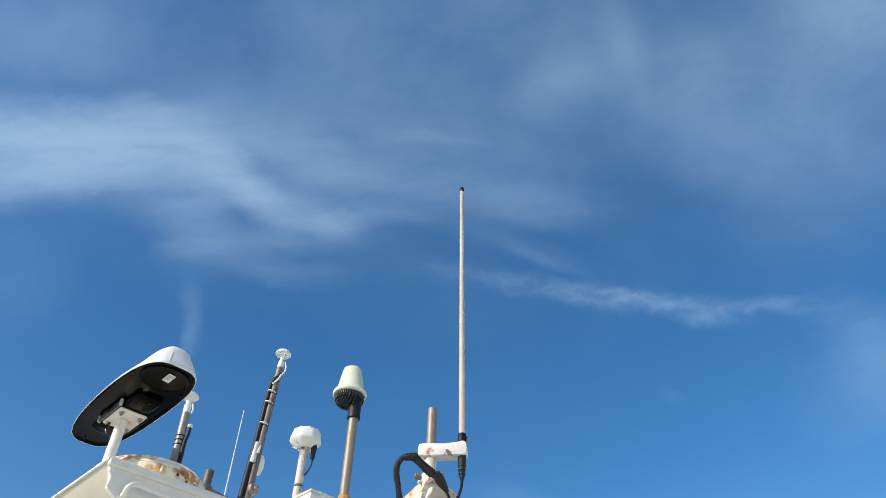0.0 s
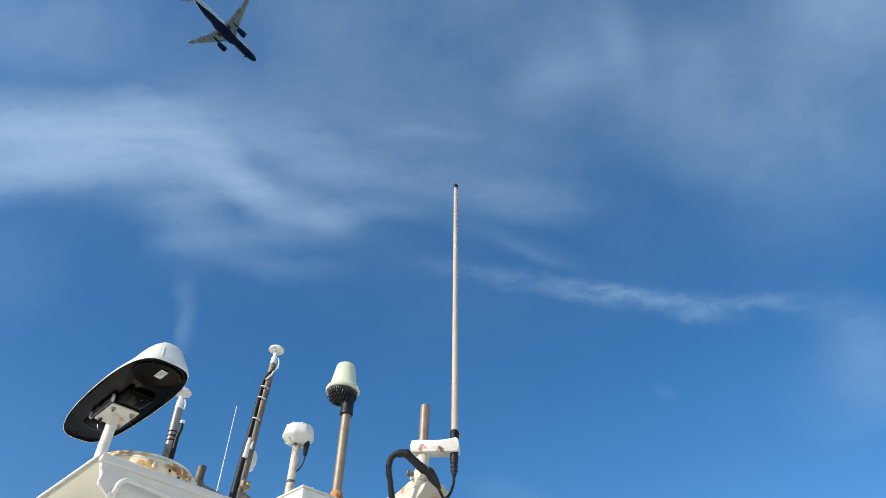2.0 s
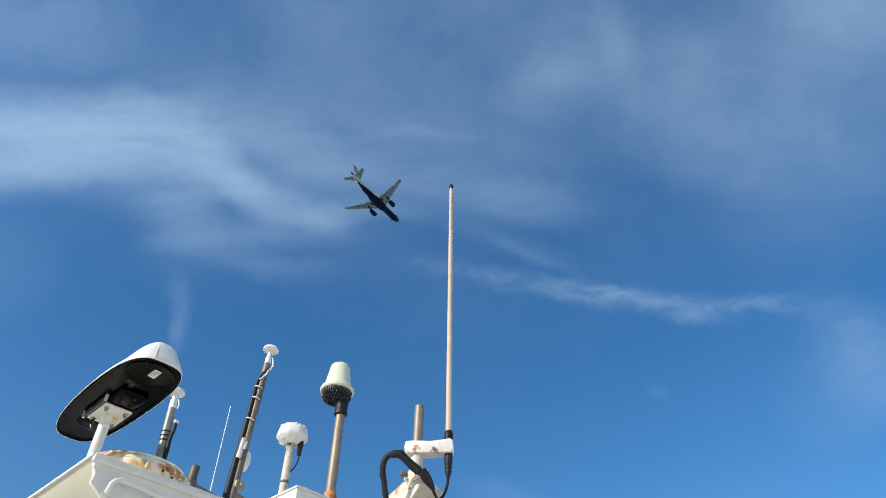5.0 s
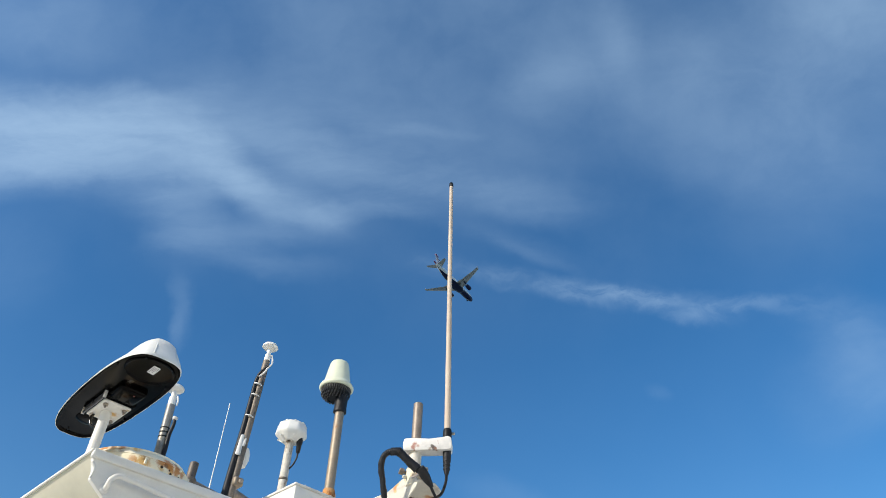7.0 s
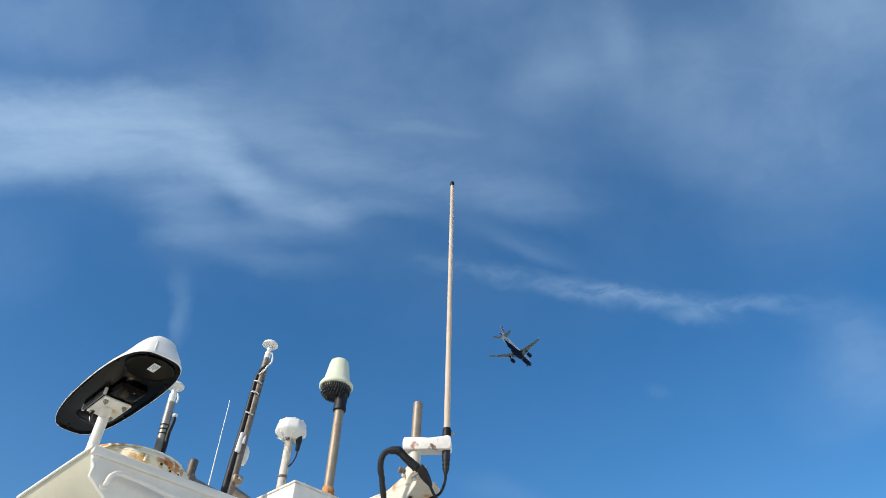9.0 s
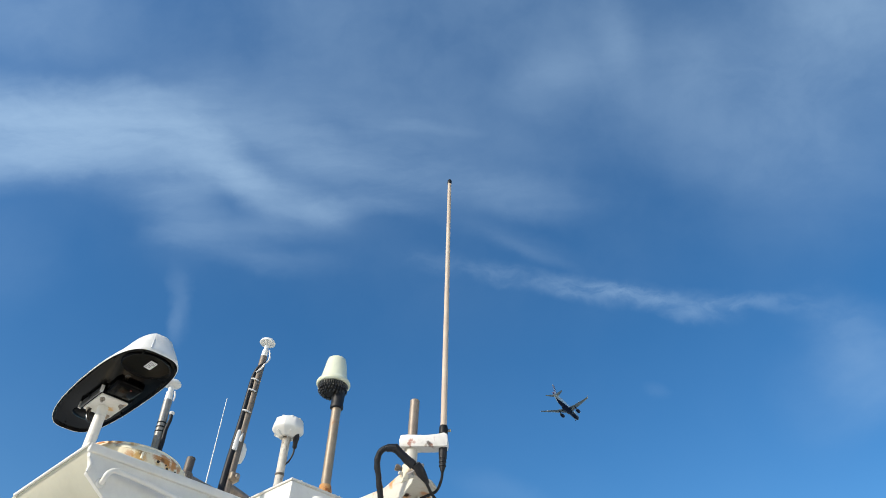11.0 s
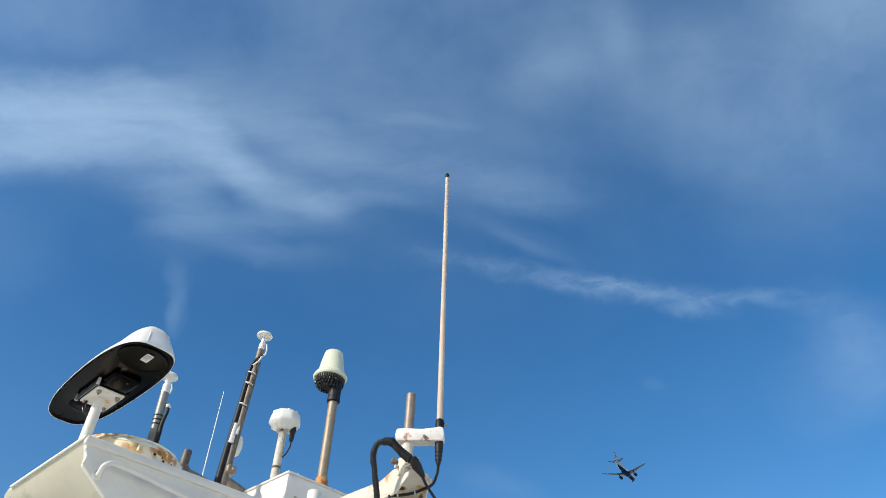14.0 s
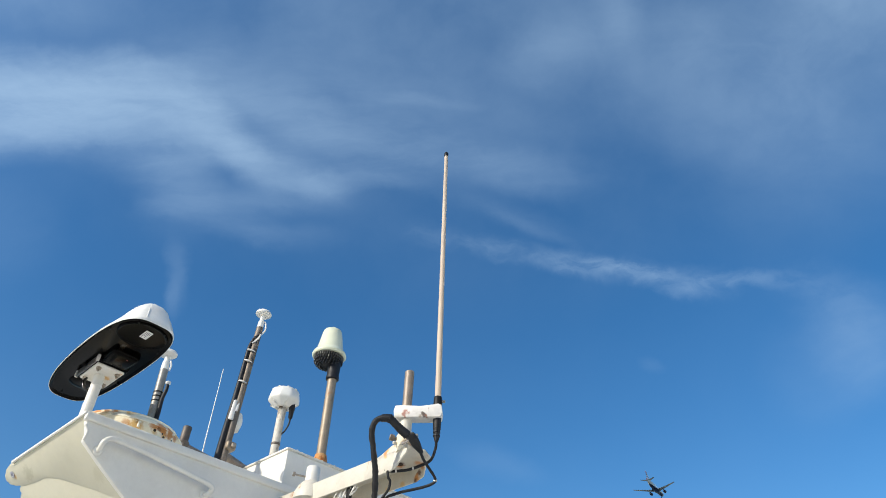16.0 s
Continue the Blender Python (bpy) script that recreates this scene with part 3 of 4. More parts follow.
    shell = part("lower_shell", hull([(0.30, 3.435), (0.62, 3.43), (0.90, 3.412), (0.965, 3.402), (0.99, 3.402), (0.995, 3.412)], True, True), BLACK, t, "glossy black underside")
    part("radome", hull([(0.985, 3.403, True), (0.995, 3.400, True), (1.008, 3.404, True), (1.006, 3.414, True), (0.92, 3.440, True), (0.80, 3.476, True), (0.68, 3.522, True), (0.56, 3.543, True), (0.3, 3.551, True)], True, False), PLASTIC, t, "white plastic radome")
    for i in (52, 58):
        seam = [ring(f, z, True)[i] + Vector((0, 0, 0.001)) for f, z in ((1.006, 3.414), (0.92, 3.440), (0.80, 3.476), (0.70, 3.503))]
        part("seam", tube(seam, 0.0028, 8, 4), PLASTIC, t)
    part("well", lathe([(0.020, -0.0175), (0.098, -0.0175), (0.104, -0.0185), (0.112, -0.023), (0.116, -0.021), (0.118, 0.002)], (1.015, 3.015, 3.429), 44), BLACK, shell, "round glossy boss")
    part("connector_box", block((0.972, 3.205, 3.384), (1.112, 3.352, 3.434), 0.018, 3), BLACK, shell, "black connector box")
    part("ridge", slab([(3.11, 3.436), (3.22, 3.436), (3.22, 3.408), (3.15, 3.412)], (0.985, 0, 0), (0, 1, 0), (0, 0, 1), 0.030, 0.006), BROWN_GLOSS, shell)
    part("motor_housing", lathe([(0.07, 0.0), (0.068, -0.022), (0.05, -0.03), (0.02, -0.032)], (1.03, 3.68, 3.43), 30), BLACK, shell)
    part("indicator", lathe([(0.005, 0.0), (0.005, -0.004), (0.003, -0.005)], (1.060, 3.235, 3.386), 12), DULL_RED, shell, "small red indicator")
    for i in range(9):
        w = 2 * math.pi * (i + 0.3) / 9
        c, s = math.cos(w), math.sin(w)
        p = (cu + 0.145 * math.copysign(abs(c) ** 0.7, c), cv + 0.48 * math.copysign(abs(s) ** 0.7, s), 3.405)
        part("screw", lathe([(0.0042, -0.0015), (0.0045, 0.003)], p, 8), BLACK_MATT, shell)
    # label under the far end, with rows of print
    stick = part("label", slab([(-0.037, -0.018), (0.037, -0.018), (0.037, 0.018), (-0.037, 0.018)], (1.023, 2.990, 3.4085), (0, 1, 0), (1, 0.1, 0), 0.002, 0), STICKER, t, "white printed label")
    bm = None
    for i in range(4):
        w = (0.030, 0.022, 0.028, 0.014)[i]
        b2 = slab([(-0.029, -0.0014), (-0.029 + w * 1.9, -0.0014), (-0.029 + w * 1.9, 0.0014), (-0.029, 0.0014)], (1.012 + i * 0.0072, 2.990, 3.4070), (0, 1, 0), (1, 0.1, 0), 0.001, 0)
        bm = b2 if bm is None else join(bm, b2)
    part("print_bars", bm, INK, stick)
    part("cable", tube([(1.020, 3.545, 3.42), (1.000, 3.535, 3.385), (0.990, 3.525, 3.345), (0.996, 3.510, 3.305), (1.018, 3.492, 3.285), (1.040, 3.488, 3.22), (1.042, 3.487, 3.12)], 0.008, 10), BROWN_GLOSS, t, "dark cable loop behind the pole")


satellite_compass()


def mushroom(name, foot, top, r_pole, r_disc, neck, label, steel):
    """A small disc antenna on a steel pole; foot and top are the pole's ends."""
    t = thing(name, foot, label, "antenna", "small disc antennas")
    foot, top = Vector(foot), Vector(top)
    d = (top - foot).normalized()
    pole = part("pole", rod(foot, top - d * neck, r_pole, seg=24), steel, t, "weathered steel pole")
    part("socket", rod(top - d * (neck + 0.02), top - d * (neck - 0.05), r_pole * 0.96, r_pole * 0.86, 24), PLASTIC, t)
    part("stem", rod(top - d * (neck - 0.048), top, r_pole * 0.62, r_pole * 0.68, 20), PLASTIC, t)
    h = r_disc * 0.62
    part("disc", lathe([(r_pole * 0.7, -0.004), (r_disc * 0.86, 0.002), (r_disc, h * 0.28), (r_disc * 0.99, h * 0.55), (r_disc * 0.86, h * 0.85), (r_disc * 0.55, h * 1.05), (0.002, h * 1.12)], top, 40, d), PLASTIC, t, "white plastic disc")
    return t, pole, d


def mushrooms():
    foot, top = Vector((1.349, 3.443, 3.20)), Vector((1.334, 3.455, 3.626))
    t, pole, d = mushroom("disc_antenna", foot, top, 0.0225, 0.048, 0.085, "white disc antenna on a short steel pole with black cable", STEEL_GREY)
    for h in (0.15, 0.175, 0.20):
        tie(foot + d * h, d, 0.0245, t, "tape_band", BLACK_MATT)
    part("cable", tube([foot + Vector((0.014, -0.020, 0.0)), foot + Vector((0.016, -0.022, 0.08)), foot + Vector((0.014, -0.020, 0.16)), foot + Vector((0.020, -0.023, 0.22)), foot + Vector((0.018, -0.022, 0.255))], 0.0130, 10, r2=0.0085), RUBBER, t)
    part("cable_clip", lathe([(0.010, 0), (0.014, 0.006), (0.014, 0.016), (0.008, 0.02)], foot + Vector((0.018, -0.022, 0.25)), 14), PALE, t)
    part("white_lead", tube([top - d * 0.03 + Vector((0.016, -0.016, 0)), top - d * 0.06 + Vector((0.022, -0.022, 0)), top - d * 0.09 + Vector((0.020, -0.02, 0))], 0.005, 8), PALE, t)

    foot, top = Vector((1.921, 3.687, 3.122)), Vector((1.953, 3.657, 4.316))
    t, pole, d = mushroom("disc_antenna", foot, top, 0.0225, 0.0535, 0.095, "white disc antenna on a tall steel pole with taped black cable", STEEL_DARK)
    left = Vector((-0.030, 0.0095, 0))
    part("cable", tube([foot + left, foot + d * 0.3 + left * 1.05, foot + d * 0.6 + left * 0.95, foot + d * 0.85 + left, foot + d * 0.94 + left * 0.98, foot + d * 1.00 + left * 0.8 + Vector((0.004, -0.012, 0)), foot + d * 1.045 + Vector((0.004, -0.032, 0))], 0.0225, 12, r2=0.0075), RUBBER, t, "black cable along the pole")
    part("white_lead", tube([top - d * 0.05 + Vector((0.018, -0.018, 0)), top - d * 0.09 + Vector((0.027, -0.026, 0)), top - d * 0.13 + Vector((0.024, -0.032, 0)), top - d * 0.165 + Vector((0.004, -0.032, 0)), top - d * 0.20 + Vector((-0.006, -0.026, 0)), top - d * 0.235 + left * 0.9 + Vector((0.0, -0.014, 0))], 0.0058, 8), PALE, t, "white looped lead")
    for h, mat in ((0.905, PALE), (0.825, PALE), (0.675, PALE)):
        tie(foot + d * h + left * 0.42, d + Vector((0.12, -0.1, -0.1)), 0.0315, t, mat=mat)
    wrap = foot + left * 0.95 + Vector((0.006, -0.006, 0))
    part("junction", join(rod(wrap + d * 0.41, wrap + d * 0.545, 0.0225, 0.018, 14), rod(wrap + d * 0.47 + Vector((0.014, -0.014, 0)), wrap + d * 0.535 + Vector((0.020, -0.014, 0)), 0.013, 0.011, 12)), PALE, t, "white taped cable joint")
    part("clamp", block(foot + Vector((-0.012, -0.050, 0.222)), foot + Vector((0.050, 0.03, 0.275)), 0.012, 3), STEEL, t, "rusty clamp plate")
    part("clamp_bolt", lathe([(0.014, 0), (0.014, 0.012), (0.008, 0.014)], foot + Vector((0.022, -0.050, 0.25)), 6, (0.3, -1, 0)), BOLT, t)
    # small white sensor seen behind the pole
    s = thing("white_sensor", (1.982, 3.757, 3.45), "small white plastic sensor on the tall pole", "sensor")
    c = Vector((1.983, 3.757, 3.578))
    part("body", lathe([(0.012, -0.075), (0.034, -0.062), (0.046, -0.02), (0.046, 0.02), (0.036, 0.05), (0.012, 0.06)], c, 28), PLASTIC, s)
    part("bracket", rod(c + Vector((-0.07, -0.03, 0.0)), c, 0.012), STEEL, s)


mushrooms()


def yard():
    t = thing("pipe_yard", (1.80, 3.757, 3.122), "weathered brown steel pipe with an upright stub on the roof", "pipe rail")
    part("cross_pipe", rod((1.655, 3.716, 3.297), (1.93, 3.792, 3.300), 0.0265, seg=22), STEEL_BROWN, t)
    part("stub", rod((1.680, 3.727, 3.300), (1.682, 3.725, 3.420), 0.0255, seg=22), YARD, t)
    part("collar", lathe([(0.034, 0), (0.036, 0.006), (0.036, 0.03), (0.03, 0.036)], (1.680, 3.727, 3.292), 22), STEEL_DARK, t, "rusty collar")
    part("foot", rod((1.80, 3.757, 3.122), (1.80, 3.757, 3.29), 0.022, seg=18), YARD, t)
    part("stay_pipe", rod((1.925, 3.735, 3.348), (2.16, 3.838, 3.352), 0.0265, seg=22), STEEL_BROWN, t)
    w = thing("thin_whip_antenna", (2.007, 4.122, 3.122), "thin white wire whip antenna", "antenna")
    part("whip", rod((2.007, 4.122, 3.13), (2.000, 4.130, 4.108), 0.0050, 0.0028, 10), PLASTIC, w)
    part("base", rod((2.007, 4.122, 3.122), (2.007, 4.122, 3.22), 0.018, 0.014), BLACK_MATT, w)


yard()


def round_antenna():
    foot = Vector((2.184, 3.565, 3.349))
    t = thing("round_antenna", foot, "white faceted round antenna with black plug on a worn pole", "antenna")
    part("pole", rod(foot, foot + Vector((0, 0, 0.36)), 0.0255, seg=24), POLE_WORN, t, "worn white pole")
    part("pole_band", lathe([(0.026, 0), (0.0285, 0.004), (0.0285, 0.012), (0.026, 0.016)], foot + Vector((0, 0, 0.085)), 22), STEEL_DARK, t)
    c = foot + Vector((0, 0, 0.345))
    shape = [(0.042, -0.006), (0.050, -0.009), (0.086, 0.021), (0.098, 0.033), (0.1015, 0.043), (0.0995, 0.062), (0.094, 0.090), (0.087, 0.104), (0.074, 0.112), (0.01, 0.117)]
    bm = lathe(shape, c, 64)
    for vert in bm.verts:
        # nine softly flattened sides
        a = math.atan2(vert.co.y - c.y, vert.co.x - c.x)
        side = math.pi / 9
        flat = math.cos(side) / math.cos((a + 0.35) % (2 * side) - side)
        k = 1 - 0.75 * (1 - flat)
        vert.co.x, vert.co.y = c.x + (vert.co.x - c.x) * k, c.y + (vert.co.y - c.y) * k
    part("housing", bm, PLASTIC, t, "white round housing with softly flattened sides")
    for i in range(9):
        a = 2 * math.pi * i / 9 + 0.1
        at = c + Vector((0.078 * math.cos(a), 0.078 * math.sin(a), 0.0995))
        part("top_lug", lathe([(0.012, 0), (0.0115, 0.005), (0.009, 0.0085), (0.003, 0.0095)], at, 12), PLASTIC, t)
    part("hub", lathe([(0.036, -0.004), (0.046, 0.012), (0.05, 0.02)], c, 24), PLASTIC, t)
    for i in range(6):
        a = 2 * math.pi * i / 6 + 0.2
        part("web", slab([(0.034, -0.012), (0.084, 0.012), (0.084, 0.02), (0.034, 0.022)], c + Vector((0, 0, -0.004)), (math.cos(a), math.sin(a), 0), (0, 0, 1), 0.006, 0), PLASTIC, t)
    p = c + Vector((0.040, -0.046, 0.004))
    part("plug", lathe([(0.009, -0.085), (0.013, -0.08), (0.016, -0.03), (0.019, -0.026), (0.019, 0.01)], p, 18), RUBBER, t, "black cable plug")
    part("cable", tube([p + Vector((0, 0, -0.08)), p + Vector((0.0, 0.004, -0.12)), p + Vector((-0.012, 0.016, -0.165)), p + Vector((-0.026, 0.03, -0.19)), p + Vector((-0.036, 0.044, -0.21))], 0.0055, 8), RUBBER, t)


round_antenna()


def cone_antenna():
    foot = Vector((2.413, 3.401, 3.349))
    t = thing("cone_antenna", foot, "cream cone radome over a black spiked skirt on a steel pole", "antenna")
    part("pole", rod(foot, foot + Vector((0, 0, 0.63)), 0.0300, seg=26), STEEL, t, "weathered steel pole")
    part("pole_foot", lathe([(0.045, 0), (0.043, 0.025), (0.036, 0.045), (0.037, 0.052), (0.033, 0.057)], foot, 26), RUST_HEAVY, t, "rusty orange pole foot")
    part("neck", lathe([(0.036, 0.575), (0.043, 0.58), (0.043, 0.60), (0.040, 0.61), (0.045, 0.71), (0.05, 0.74)], foot, 26), RUBBER, t, "black rubber neck")
    head = foot + Vector((-0.031, 0.031, -0.028))
    skirt = part("skirt", lathe([(0.048, 0.712), (0.074, 0.722), (0.088, 0.742), (0.094, 0.776), (0.094, 0.790)], head, 44), BLACK_MATT, t, "black skirt set with short spikes")
    bm = None
    for ring, (r, h) in enumerate(((0.054, 0.716), (0.067, 0.720), (0.079, 0.730), (0.088, 0.746))):
        count = 15 + ring * 5
        for i in range(count):
            a = 2 * math.pi * (i + 0.5 * (ring % 2)) / count
            out = Vector((math.cos(a), math.sin(a), 0))
            d = out * (0.08 + 0.16 * ring) + Vector((0, 0, -1))
            b = lathe([(0.0062, -0.004), (0.0052, 0.013), (0.0024, 0.016)], head + out * r + Vector((0, 0, h)), 6, d)
            bm = b if bm is None else join(bm, b)
    tagged(part("spike_cluster", bm, SPIKE, skirt), kind="stuff")
    bm = None
    for i in range(40):
        a = 2 * math.pi * i / 40
        out = Vector((math.cos(a), math.sin(a), 0))
        b = slab([(0.088, 0.748), (0.098, 0.752), (0.103, 0.786), (0.088, 0.786)], head - out.cross(Vector((0, 0, 1))) * 0.0022, out, (0, 0, 1), 0.0044, 0)
        bm = b if bm is None else join(bm, b)
    tagged(part("cooling_fins", bm, FIN, skirt, "dark upright fins under the rim"), kind="stuff")
    part("radome", lathe([(0.098, 0.774), (0.108, 0.775), (0.114, 0.782), (0.115, 0.792), (0.108, 0.806), (0.093, 0.820), (0.089, 0.832), (0.066, 0.966), (0.060, 0.983), (0.046, 0.993), (0.004, 0.998)], head, 44), CREAM, t, "cream cone radome")


cone_antenna()


# ---- outrigger arm with the tall whip ----
def outrigger():
    t = thing("outrigger_arm", (2.215, 3.33, 3.0), "white steel channel arm with rust stains bolted to the wall", "bracket arm")
    near = [(2.315, 3.040), (2.335, 3.068), (2.38, 3.082), (2.43, 3.078), (2.49, 3.055), (2.54, 3.040), (3.34, 3.040), (3.34, 2.955), (2.43, 2.950), (2.40, 2.958), (2.325, 3.015)]
    worn = dict(grain=0.05, scale=12, dirt=0.35, rust=0.50, stain=(0.40, 0.16, 0.05))
    arm = surface("worn_arm_paint", (0.64, 0.60, 0.51), 0.5, spots=stains(t, [
        (2.13, 2.472, 3.052, 0.020, RUST_ORANGE, 0.8), (2.13, 2.466, 3.030, 0.014, RUST_PALE, 0.7), (2.13, 2.455, 3.066, 0.020, RUST_PALE, 0.7), (2.13, 2.400, 3.072, 0.020, RUST_PALE, 0.6),
        (2.238, 2.480, 3.033, 0.030, RUST_DEEP, 0.95), (2.250, 2.500, 3.033, 0.030, RUST_ORANGE, 0.7), (2.19, 2.60, 3.033, 0.05, RUST_PALE, 0.5), (2.28, 2.40, 3.033, 0.03, RUST_ORANGE, 0.6)]), **worn)
    flange = surface("rusty_flange_paint", (0.66, 0.60, 0.48), 0.55, spots=stains(t, [
        (2.298, 2.402, 2.990, 0.024, RUST_DEEP, 0.9), (2.298, 2.418, 2.966, 0.026, RUST_ORANGE, 0.9), (2.298, 2.430, 2.955, 0.018, RUST_DEEP, 0.8),
        (2.298, 2.385, 3.010, 0.018, RUST_ORANGE, 0.8), (2.298, 2.52, 2.955, 0.030, RUST_PALE, 0.7), (2.298, 2.62, 2.96, 0.03, RUST_PALE, 0.6)]), **worn)
    part("near_flange", slab(near, (2.130, 0, 0), (0, 1, 0), (0, 0, 1), 0.010, 0.003), arm, t)
    far = [(2.36, 3.040), (3.34, 3.040), (3.34, 2.955), (2.43, 2.950), (2.375, 2.965)]
    part("far_flange", slab(far, (2.298, 0, 0), (0, 1, 0), (0, 0, 1), 0.010, 0.003), flange, t, "rusty inner flange")
    web = [(2.130, 3.34), (2.308, 3.34), (2.308, 2.36), (2.285, 2.315), (2.22, 2.285), (2.16, 2.285), (2.130, 2.31)]
    part("web", slab(web, (0, 0, 3.033), (1, 0, 0), (0, 1, 0), 0.012, 0.003), arm, t)
    part("drain_hole", lathe([(0.009, 0), (0.014, -0.002), (0.016, 0.002)], (2.238, 2.480, 3.032), 18), RUST_HOLE, t, "rust round a drain hole")
    c = Vector((2.165, 2.375, 3.042))
    part("boss", lathe([(0.043, -0.008), (0.043, 0.012), (0.046, 0.030), (0.045, 0.044), (0.043, 0.078), (0.039, 0.082)], c, 32), RUSTY, t, "white welded boss with rust runs")
    part("clamp_screw", rod(c + Vector((-0.05, 0.03, 0.062)), c + Vector((-0.010, 0.006, 0.052)), 0.009), STEEL_DARK, t)
    part("clamp_nut", rod(c + Vector((-0.066, 0.040, 0.066)), c + Vector((-0.046, 0.028, 0.061)), 0.016, seg=12), STEEL_DARK, t)
    part("clamp_screw", rod(c + Vector((-0.062, 0.016, 0.030)), c + Vector((-0.012, 0.004, 0.036)), 0.008), PAINT_WORN, t)
    # socket at the root of the arm
    s = Vector((2.165, 3.10, 3.045))
    part("socket_foot", lathe([(0.090, -0.07), (0.084, -0.03), (0.068, 0.004), (0.052, 0.024), (0.040, 0.034)], s, 30), PAINT_WORN, t)
    part("socket", lathe([(0.037, 0.02), (0.037, 0.112), (0.034, 0.116), (0.030, 0.110)], s, 28), PAINT, t, "white upright socket")
    part("clamp_screw", rod(s + Vector((-0.085, 0.050, 0.066)), s + Vector((-0.030, 0.018, 0.060)), 0.0055), BOLT, t)
    part("clamp_nut", rod(s + Vector((-0.092, 0.054, 0.067)), s + Vector((-0.080, 0.047, 0.0655)), 0.013, seg=10), BOLT, t)

    w = thing("whip_antenna", c + Vector((0, 0, 0.04)), "tall weathered white whip antenna clamped to a steel pipe", "antenna")
    top = Vector((2.158, 2.367, 3.477))
    low = Vector((2.160, 2.376, 3.09))
    part("mast_pipe", rod(low + (top - low) * 0.36, top, 0.0242, seg=26), STEEL_BROWN, w, "bare weathered steel pipe")
    part("pipe_sleeve", rod(low, low + (top - low) * 0.37, 0.032, 0.031, seg=26), PAINT_WORN, w, "painted lower pipe")
    ap = Vector((2.155, 2.365, 0.0))
    bp = Vector((2.252, 2.247, 0.0))
    e = (bp - ap).normalized()
    length = (bp - ap).length
    side = Vector((e.y, -e.x, 0))
    outline = [(-0.058, -0.030), (-0.050, -0.035), (length + 0.008, -0.035), (length + 0.022, -0.028), (length + 0.026, 0.0), (length + 0.022, 0.030), (length + 0.006, 0.038),
               (length - 0.015, 0.033), (0.07, 0.025), (-0.02, 0.030), (-0.056, 0.028), (-0.062, 0.0)]
    pitted = surface("pitted_white_paint", (0.76, 0.73, 0.68), 0.5, grain=0.05, scale=44, dirt=0.35, rust=0.45, stain=(0.30, 0.10, 0.06), bump=0.4, spots=stains(w, [
        (2.126, 2.347, 3.234, 0.017, (0.36, 0.13, 0.08), 0.9), (2.120, 2.352, 3.216, 0.014, (0.34, 0.12, 0.07), 0.85), (2.138, 2.338, 3.222, 0.013, (0.40, 0.18, 0.12), 0.8),
        (2.130, 2.350, 3.204, 0.009, (0.36, 0.13, 0.08), 0.8), (2.182, 2.279, 3.222, 0.013, (0.06, 0.04, 0.03), 0.9), (2.190, 2.274, 3.210, 0.014, (0.09, 0.05, 0.035), 0.9),
        (2.200, 2.268, 3.206, 0.012, (0.30, 0.12, 0.06), 0.85), (2.172, 2.288, 3.206, 0.013, (0.34, 0.28, 0.22), 0.8)]))
    part("clamp_bar", slab(outline, Vector((ap.x, ap.y, 3.237)) + side * 0.034, e, (0, 0, 1), -0.072, 0.010), pitted, w, "white clamp block with rust pitting")
    part("whip", rod((bp.x, bp.y, 3.30), (bp.x - 0.004, bp.y + 0.004, 5.150), 0.0162, 0.0118, 20), WHIP, w, "weathered glassfibre whip")
    part("tip_cap", lathe([(0.0130, -0.03), (0.0140, -0.026), (0.0140, 0.0), (0.009, 0.010)], (bp.x - 0.004, bp.y + 0.004, 5.150), 16), BLACK_MATT, w, "dark tip cap")
    part("upper_ferrule", lathe([(0.021, 3.275), (0.022, 3.285), (0.021, 3.320), (0.018, 3.326)], (bp.x, bp.y, 0), 22), BLACK_MATT, w)
    part("ferrule_screw", rod((bp.x + 0.016, bp.y - 0.012, 3.304), (bp.x + 0.030, bp.y - 0.022, 3.305), 0.007, seg=10), BOLT, w)
    part("lower_boot", lathe([(0.008, 3.085), (0.013, 3.10), (0.0165, 3.15), (0.0195, 3.16), (0.021, 3.21)], (bp.x, bp.y, 0), 20), RUBBER, w, "taped black boot")
    for z in (3.115, 3.135, 3.155, 3.175):
        tie(Vector((bp.x, bp.y, z)), Vector((0, 0, 1)), 0.0155 + (z - 3.085) * 0.055, w, "tape_band", RUBBER)
    part("lead", tube([(bp.x, bp.y, 3.09), (2.262, 2.262, 3.055), (2.262, 2.293, 3.008), (2.235, 2.337, 2.984), (2.20, 2.378, 2.965), (2.155, 2.43, 2.957), (2.135, 2.47, 2.965)], 0.007, 10), RUBBER, w, "black lead looping to the arm")

    h = thing("corrugated_hose", (2.08, 2.467, 2.80), "thick black corrugated hose tied over the arm", "cable")
    hose = [(2.12, 2.54, 2.62), (2.100, 2.49, 2.73), (2.084, 2.467, 2.815), (2.045, 2.437, 2.935), (2.003, 2.419, 3.027), (1.977, 2.406, 3.084), (1.971, 2.386, 3.125), (1.988, 2.358, 3.146),
            (2.018, 2.332, 3.144), (2.061, 2.311, 3.110), (2.102, 2.290, 3.076), (2.136, 2.273, 3.050)]
    part("hose", lumpy(tube(hose, 0.0138, 16, 10, 0.06)), RUBBER, h)
    part("hose_sleeve", lumpy(tube(hose[7:-1], 0.0185, 16, 8, 0.05, r2=0.0215)), RUBBER, h, "taped thicker sleeve")
    part("hose_end", lathe([(0.019, -0.045), (0.0215, -0.035), (0.0225, 0.0), (0.019, 0.022), (0.012, 0.050), (0.008, 0.062)], hose[-1], 16, (0.035, 0.0, -0.028)), RUBBER, h, "tapered black cable gland")
